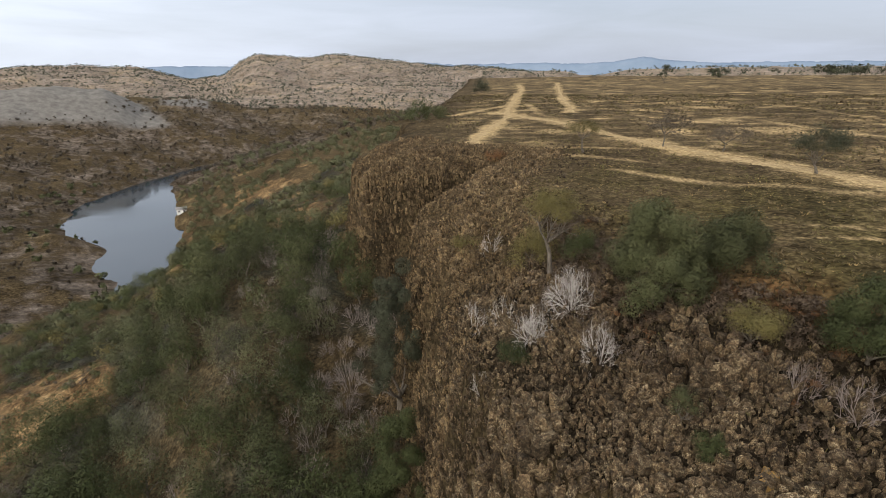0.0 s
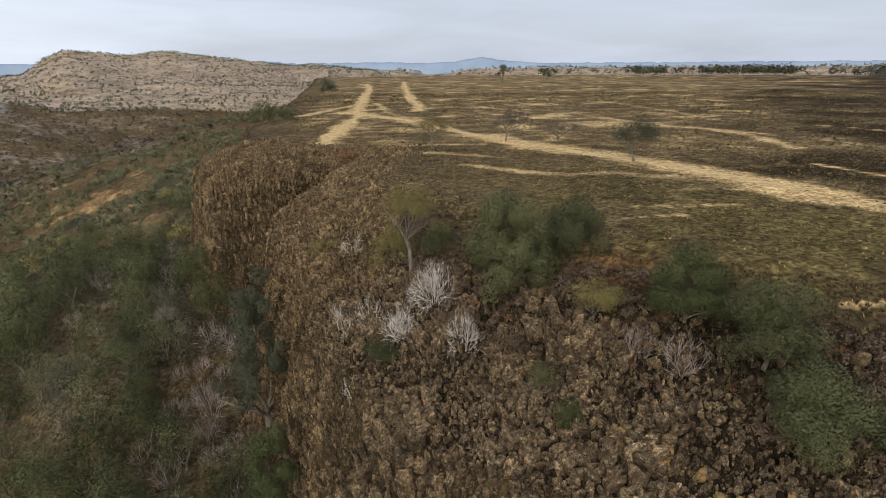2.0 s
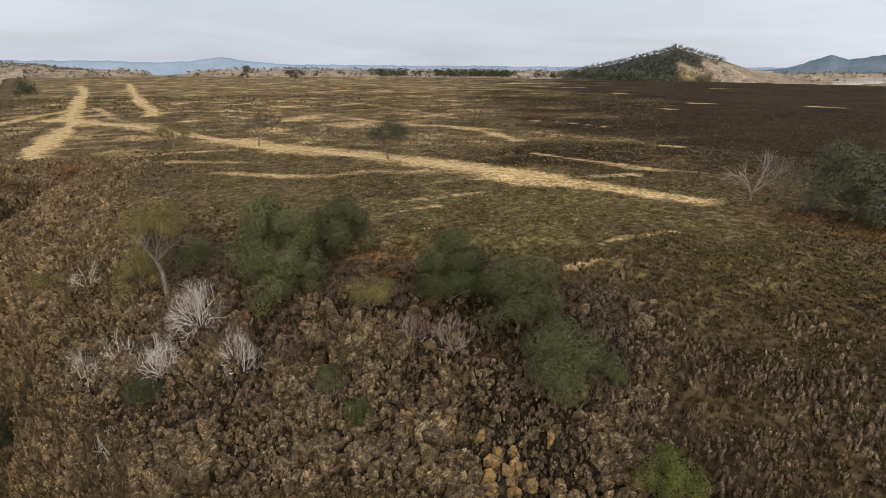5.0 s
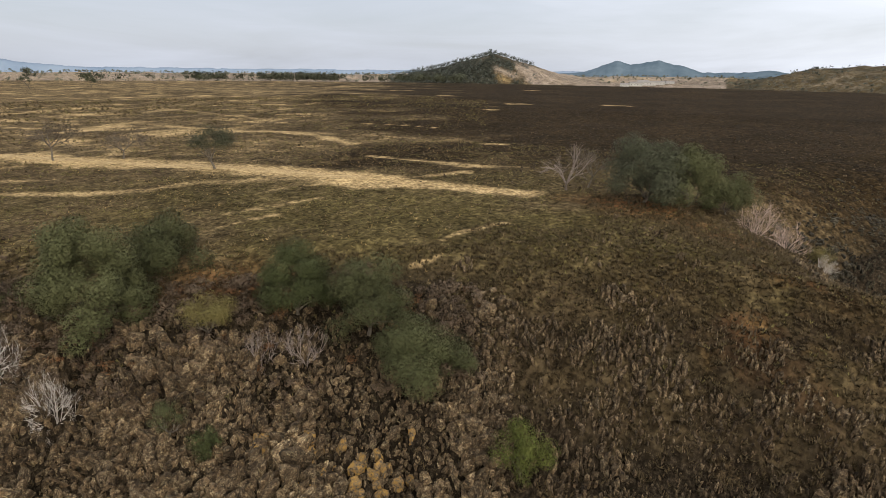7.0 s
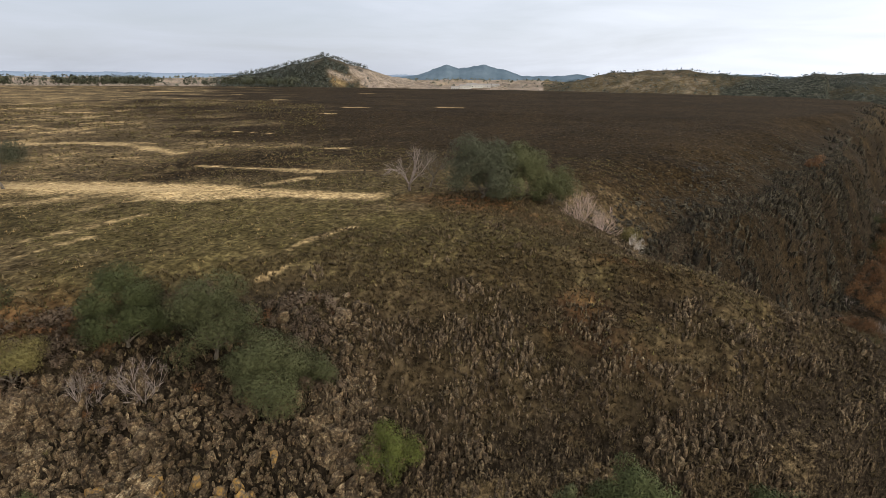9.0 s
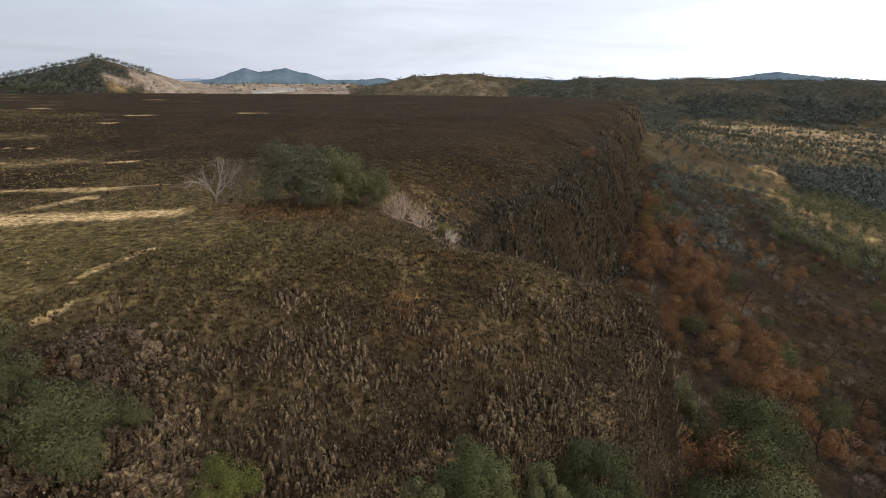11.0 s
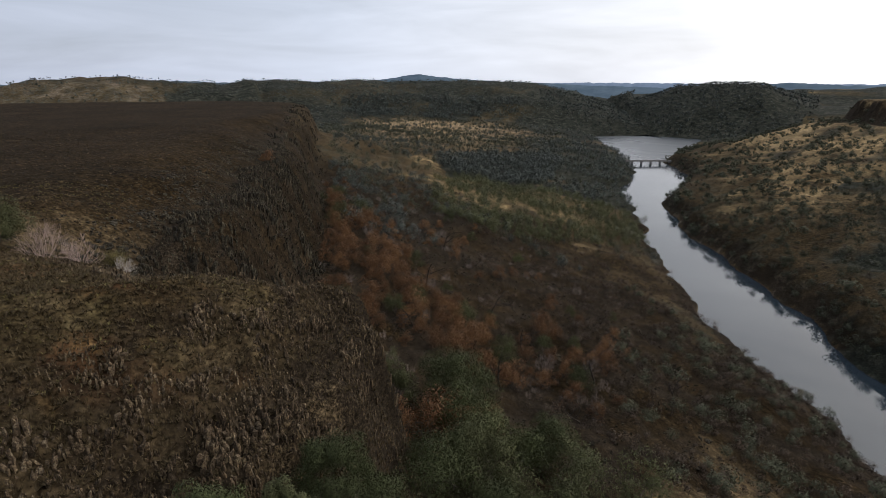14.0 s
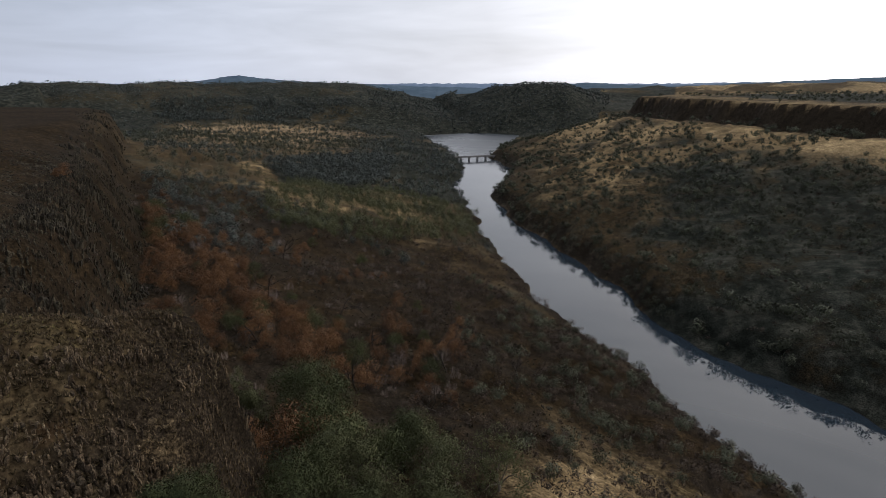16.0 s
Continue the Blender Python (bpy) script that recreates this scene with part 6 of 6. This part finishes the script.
def build_backdrop():
    """Blue ranges on the skyline, far behind everything; the blue is haze put into their colour."""
    # haze of the distance is mixed into both base colours
    m = Mat("hazy_range", 1.0, 0.0)
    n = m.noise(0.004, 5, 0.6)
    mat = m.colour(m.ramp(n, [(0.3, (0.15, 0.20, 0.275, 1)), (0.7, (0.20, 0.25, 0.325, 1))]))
    m = Mat("hazy_hills", 1.0, 0.0)
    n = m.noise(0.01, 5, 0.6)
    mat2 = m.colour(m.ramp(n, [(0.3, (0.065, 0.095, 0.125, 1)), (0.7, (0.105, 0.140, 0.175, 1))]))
    specs = []
    specs.append(("hazy_range", "mountain range on the far skyline, pale haze blue in its colour", mat, 4700, 90, [-75, 0.3, -40, 0.3, -30, 0.35, -26, 0.5, -22, 0.5, -16, 0.3, -6, 0.4, -2, 0.6, 1, 0.35, 6, 0.4, 10, 0.4, 14, 0.3, 17, 0.5, 19.2, 0.85, 21.5, 0.45, 26, 0.2, 32, 0.22, 38, 0.15, 44, 0.2, 50, 0.15, 58, 0.12, 66, 0.15, 90, 0.1, 110, 0.1, 140, 0.0, 165, -0.3, 180, -0.2, 240, 0.2, 285, 0.3]))
    specs.append(("hazy_hills", "twin-topped hills beyond the town, haze blue-grey in their colour", mat2, 3300, 160, [66, -0.8, 69, -0.1, 71.5, 0.15, 73.0, 0.7, 74.3, 1.17, 75.5, 0.85, 76.6, 0.95, 77.9, 1.2, 79.0, 0.9, 80.4, 0.6, 82, 0.1, 85, 0.1, 87.2, 0.32, 89, 0.1, 94, 0.0, 99, 0.3, 103, 0.35, 106, 0.15, 112, 0.3, 116, 0.25, 119, 0.35, 121.5, 0.62, 123.8, 0.98, 125.6, 0.7, 128, 0.42, 131, 0.2, 136, 0.0, 142, -0.3, 150, -0.6]))
    specs.append(("hazy_hills", "low hills along the western skyline, haze blue-grey in their colour", mat2, 3600, 160, [148, -0.7, 156, -0.2, 158, -0.1, 161, -0.35, 168, -0.5, 172, -0.3, 176, -0.15, 181, 0.05, 190, 0.0, 215, -0.2]))
    for name, label, mat_, dist, depth, prof in specs:
        a, e = np.array(prof[0::2], float), np.array(prof[1::2], float)
        az = np.arange(a[0], a[-1], 0.12)
        el = np.interp(az, a, e) + 0.05 * fbm(az * 1.7, az * 0 + dist, 91, 3)
        rows = []
        for off, k in ((-2.6, 0.0), (-2.0, 0.12), (-1.5, 0.28), (-1.0, 0.5), (-0.5, 0.78), (0, 1.0), (1.2, 0.4)):
            r = dist + off * depth
            top = 15 + dist * np.tan(np.radians(el))
            z = -70 + (top + 70) * k + (0.02 if dist > 4000 else 0.05) * (top + 70) * fbm(az * 1.1, az * 0 + off * 0.9, 92, 4) * (0 < k < 1)
            rows.append(np.stack([r * np.sin(np.radians(az)), r * np.cos(np.radians(az)), z], 1))
        v = np.concatenate(rows)
        nA = len(az)
        i, j = np.meshgrid(np.arange(len(rows) - 1) * nA, np.arange(nA - 1), indexing="ij")
        q = (i + j).ravel()
        f = np.stack([q, q + 1, q + 1 + nA, q + nA], 1)
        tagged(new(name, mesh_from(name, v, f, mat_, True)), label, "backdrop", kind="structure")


build_backdrop()


def build_snags():
    """Charred standing and leaning trunks on the burnt slope."""
    rng = np.random.default_rng(61)
    for x, y, hi, lx, ly in ((134.6, -85.8, 10, 0.45, -0.25), (118, -80, 9, 0.05, 0.02), (88, -89.1, 7, 0.05, 0.0), (75, -70, 6, 0.2, 0.1), (104, -92, 7, -0.05, 0.1),
                             (70, -95, 6, 0.1, 0.0), (150, -110, 8, 0.1, 0.05), (58, -110, 6, 0.05, 0.05), (96, -62, 7, 0.1, 0.1), (60, -78, 6, 0.02, 0.1)):
        out, tips = [], []
        way = np.array([lx, ly, 1.0])
        branches(rng, (0, 0, -0.5), way / np.linalg.norm(way), hi, 0.22, 2, 0.7, 0.0, 3, 6, out, tips)
        root = tagged(new("burnt_snag"), "charred leafless trunk standing on the burnt slope", "tree", "burnt snags below the cliff")
        for k, piece in enumerate(out):
            nm = "trunk" if k == 0 else "limb"
            part(nm, mesh_from(nm, *piece, BARK_CHAR, True), root)
        root.matrix_basis = put(root, x, y, 0.0, 1.0, 0.1)


build_snags()


def build_lichen_rocks():
    rng = np.random.default_rng(71)
    for cx, cy, n, spread in ((17.7, 24.5, 7, 0.4), (19.4, 22.4, 6, 0.5), (18.4, 19.9, 18, 1.0), (20.8, 17.8, 18, 1.2), (19.9, 21.8, 4, 0.4)):
        for k in range(n):
            x, y = cx + rng.normal() * spread, cy + rng.normal() * spread
            v, f = BLOCKS[int(rng.integers(len(BLOCKS)))]
            w = rng.uniform(0.4, 0.95)
            ob = new("lichen_rock", mesh_from("lichen_rock", v * np.array([w, w * 0.9, rng.uniform(0.6, 1.2)]), f, LICHEN))
            tagged(ob, "basalt block crusted with yellow and orange lichen", "rock", "lichen rocks of the rim")
            ob.matrix_basis = Matrix.Translation((x, y, h1(x, y) - 0.2)) @ Euler((rng.normal(0, 0.25), rng.normal(0, 0.25), rng.uniform(0, 6.3))).to_matrix().to_4x4()


build_lichen_rocks()


# ---- trails ----
def build_trails():
    m = Mat("trodden_straw", 0.95, 0.1)
    n1, n2 = m.noise(0.9, 5, 0.65), m.noise(4.0, 4, 0.7)
    c = m.ramp(n1, [(0.28, (0.20, 0.139, 0.069, 1)), (0.5, (0.33, 0.238, 0.122, 1)), (0.7, (0.45, 0.337, 0.18, 1))])
    c = m.mix(0.8, c, m.ramp(n2, [(0.33, g(0.5)), (0.5, g(1.0)), (0.7, g(1.2))]), "MULTIPLY")
    m.bump(n2, 0.5, 0.1)
    mat = m.colour(c)
    rng = np.random.default_rng(81)
    for pts, w in TRAILS[:3]:
        p = np.array(pts, float)
        seg = np.r_[0, np.cumsum(np.hypot(*np.diff(p, axis=0).T))]
        s = np.arange(0, seg[-1], 0.6)
        cx, cy = np.interp(s, seg, p[:, 0]), np.interp(s, seg, p[:, 1])
        k = 9
        cx, cy = np.convolve(np.pad(cx, k, "edge"), np.ones(2 * k + 1) / (2 * k + 1), "valid"), np.convolve(np.pad(cy, k, "edge"), np.ones(2 * k + 1) / (2 * k + 1), "valid")
        dx, dy = np.gradient(cx), np.gradient(cy)
        ln = np.hypot(dx, dy) + 1e-9
        nx, ny = -dy / ln, dx / ln
        half = w * 0.27
        a = half * (0.8 + 0.5 * fbm(s / 9, s * 0 + w, 95, 3))
        b = half * (0.8 + 0.5 * fbm(s / 9, s * 0 - w, 96, 3))
        cols = []
        for t in np.linspace(-1, 1, 9):
            off = np.where(t < 0, t * a, t * b)
            x, y = cx + nx * off, cy + ny * off
            cols.append(np.stack([x, y, height(x, y) - 0.03 + 0.10 * (1 - t * t)], 1))
        v = np.stack(cols, 1).reshape(-1, 3)
        i, j = np.meshgrid(np.arange(len(s) - 1) * 9, np.arange(8), indexing="ij")
        q = (i + j).ravel()
        tagged(new("dirt_trail", mesh_from("dirt_trail", v, np.stack([q, q + 1, q + 10, q + 9], 1), mat, True)),
               "pale trodden trail of dirt and straw over the table", "path", kind="structure")


build_trails()


# ---- single stones of the rim ----
def build_rim_stones():
    rng = np.random.default_rng(91)
    meshes = [mesh_from("rock", v, f, ROCK) for v, f in BLOCKS]
    x, y = region(rng, 1400, (8, 30, 12, 36), lambda x, y, r, s, az: (s > -2) & (s < 9) & (r < 40))
    x, y = thin(x, y, 0.75)
    for k in range(min(len(x), 300)):
        ob = new("rock", meshes[int(rng.integers(len(meshes)))])
        ob.parent = ground
        w = rng.uniform(0.3, 0.8)
        ob.matrix_basis = (Matrix.Translation((x[k], y[k], h1(x[k], y[k]) - 0.2)) @ Euler((rng.normal(0, 0.3), rng.normal(0, 0.3), rng.uniform(0, 6.3))).to_matrix().to_4x4()
                           @ Matrix.Diagonal((w, w * rng.uniform(0.7, 1.0), w * rng.uniform(0.7, 1.4), 1)))


build_rim_stones()
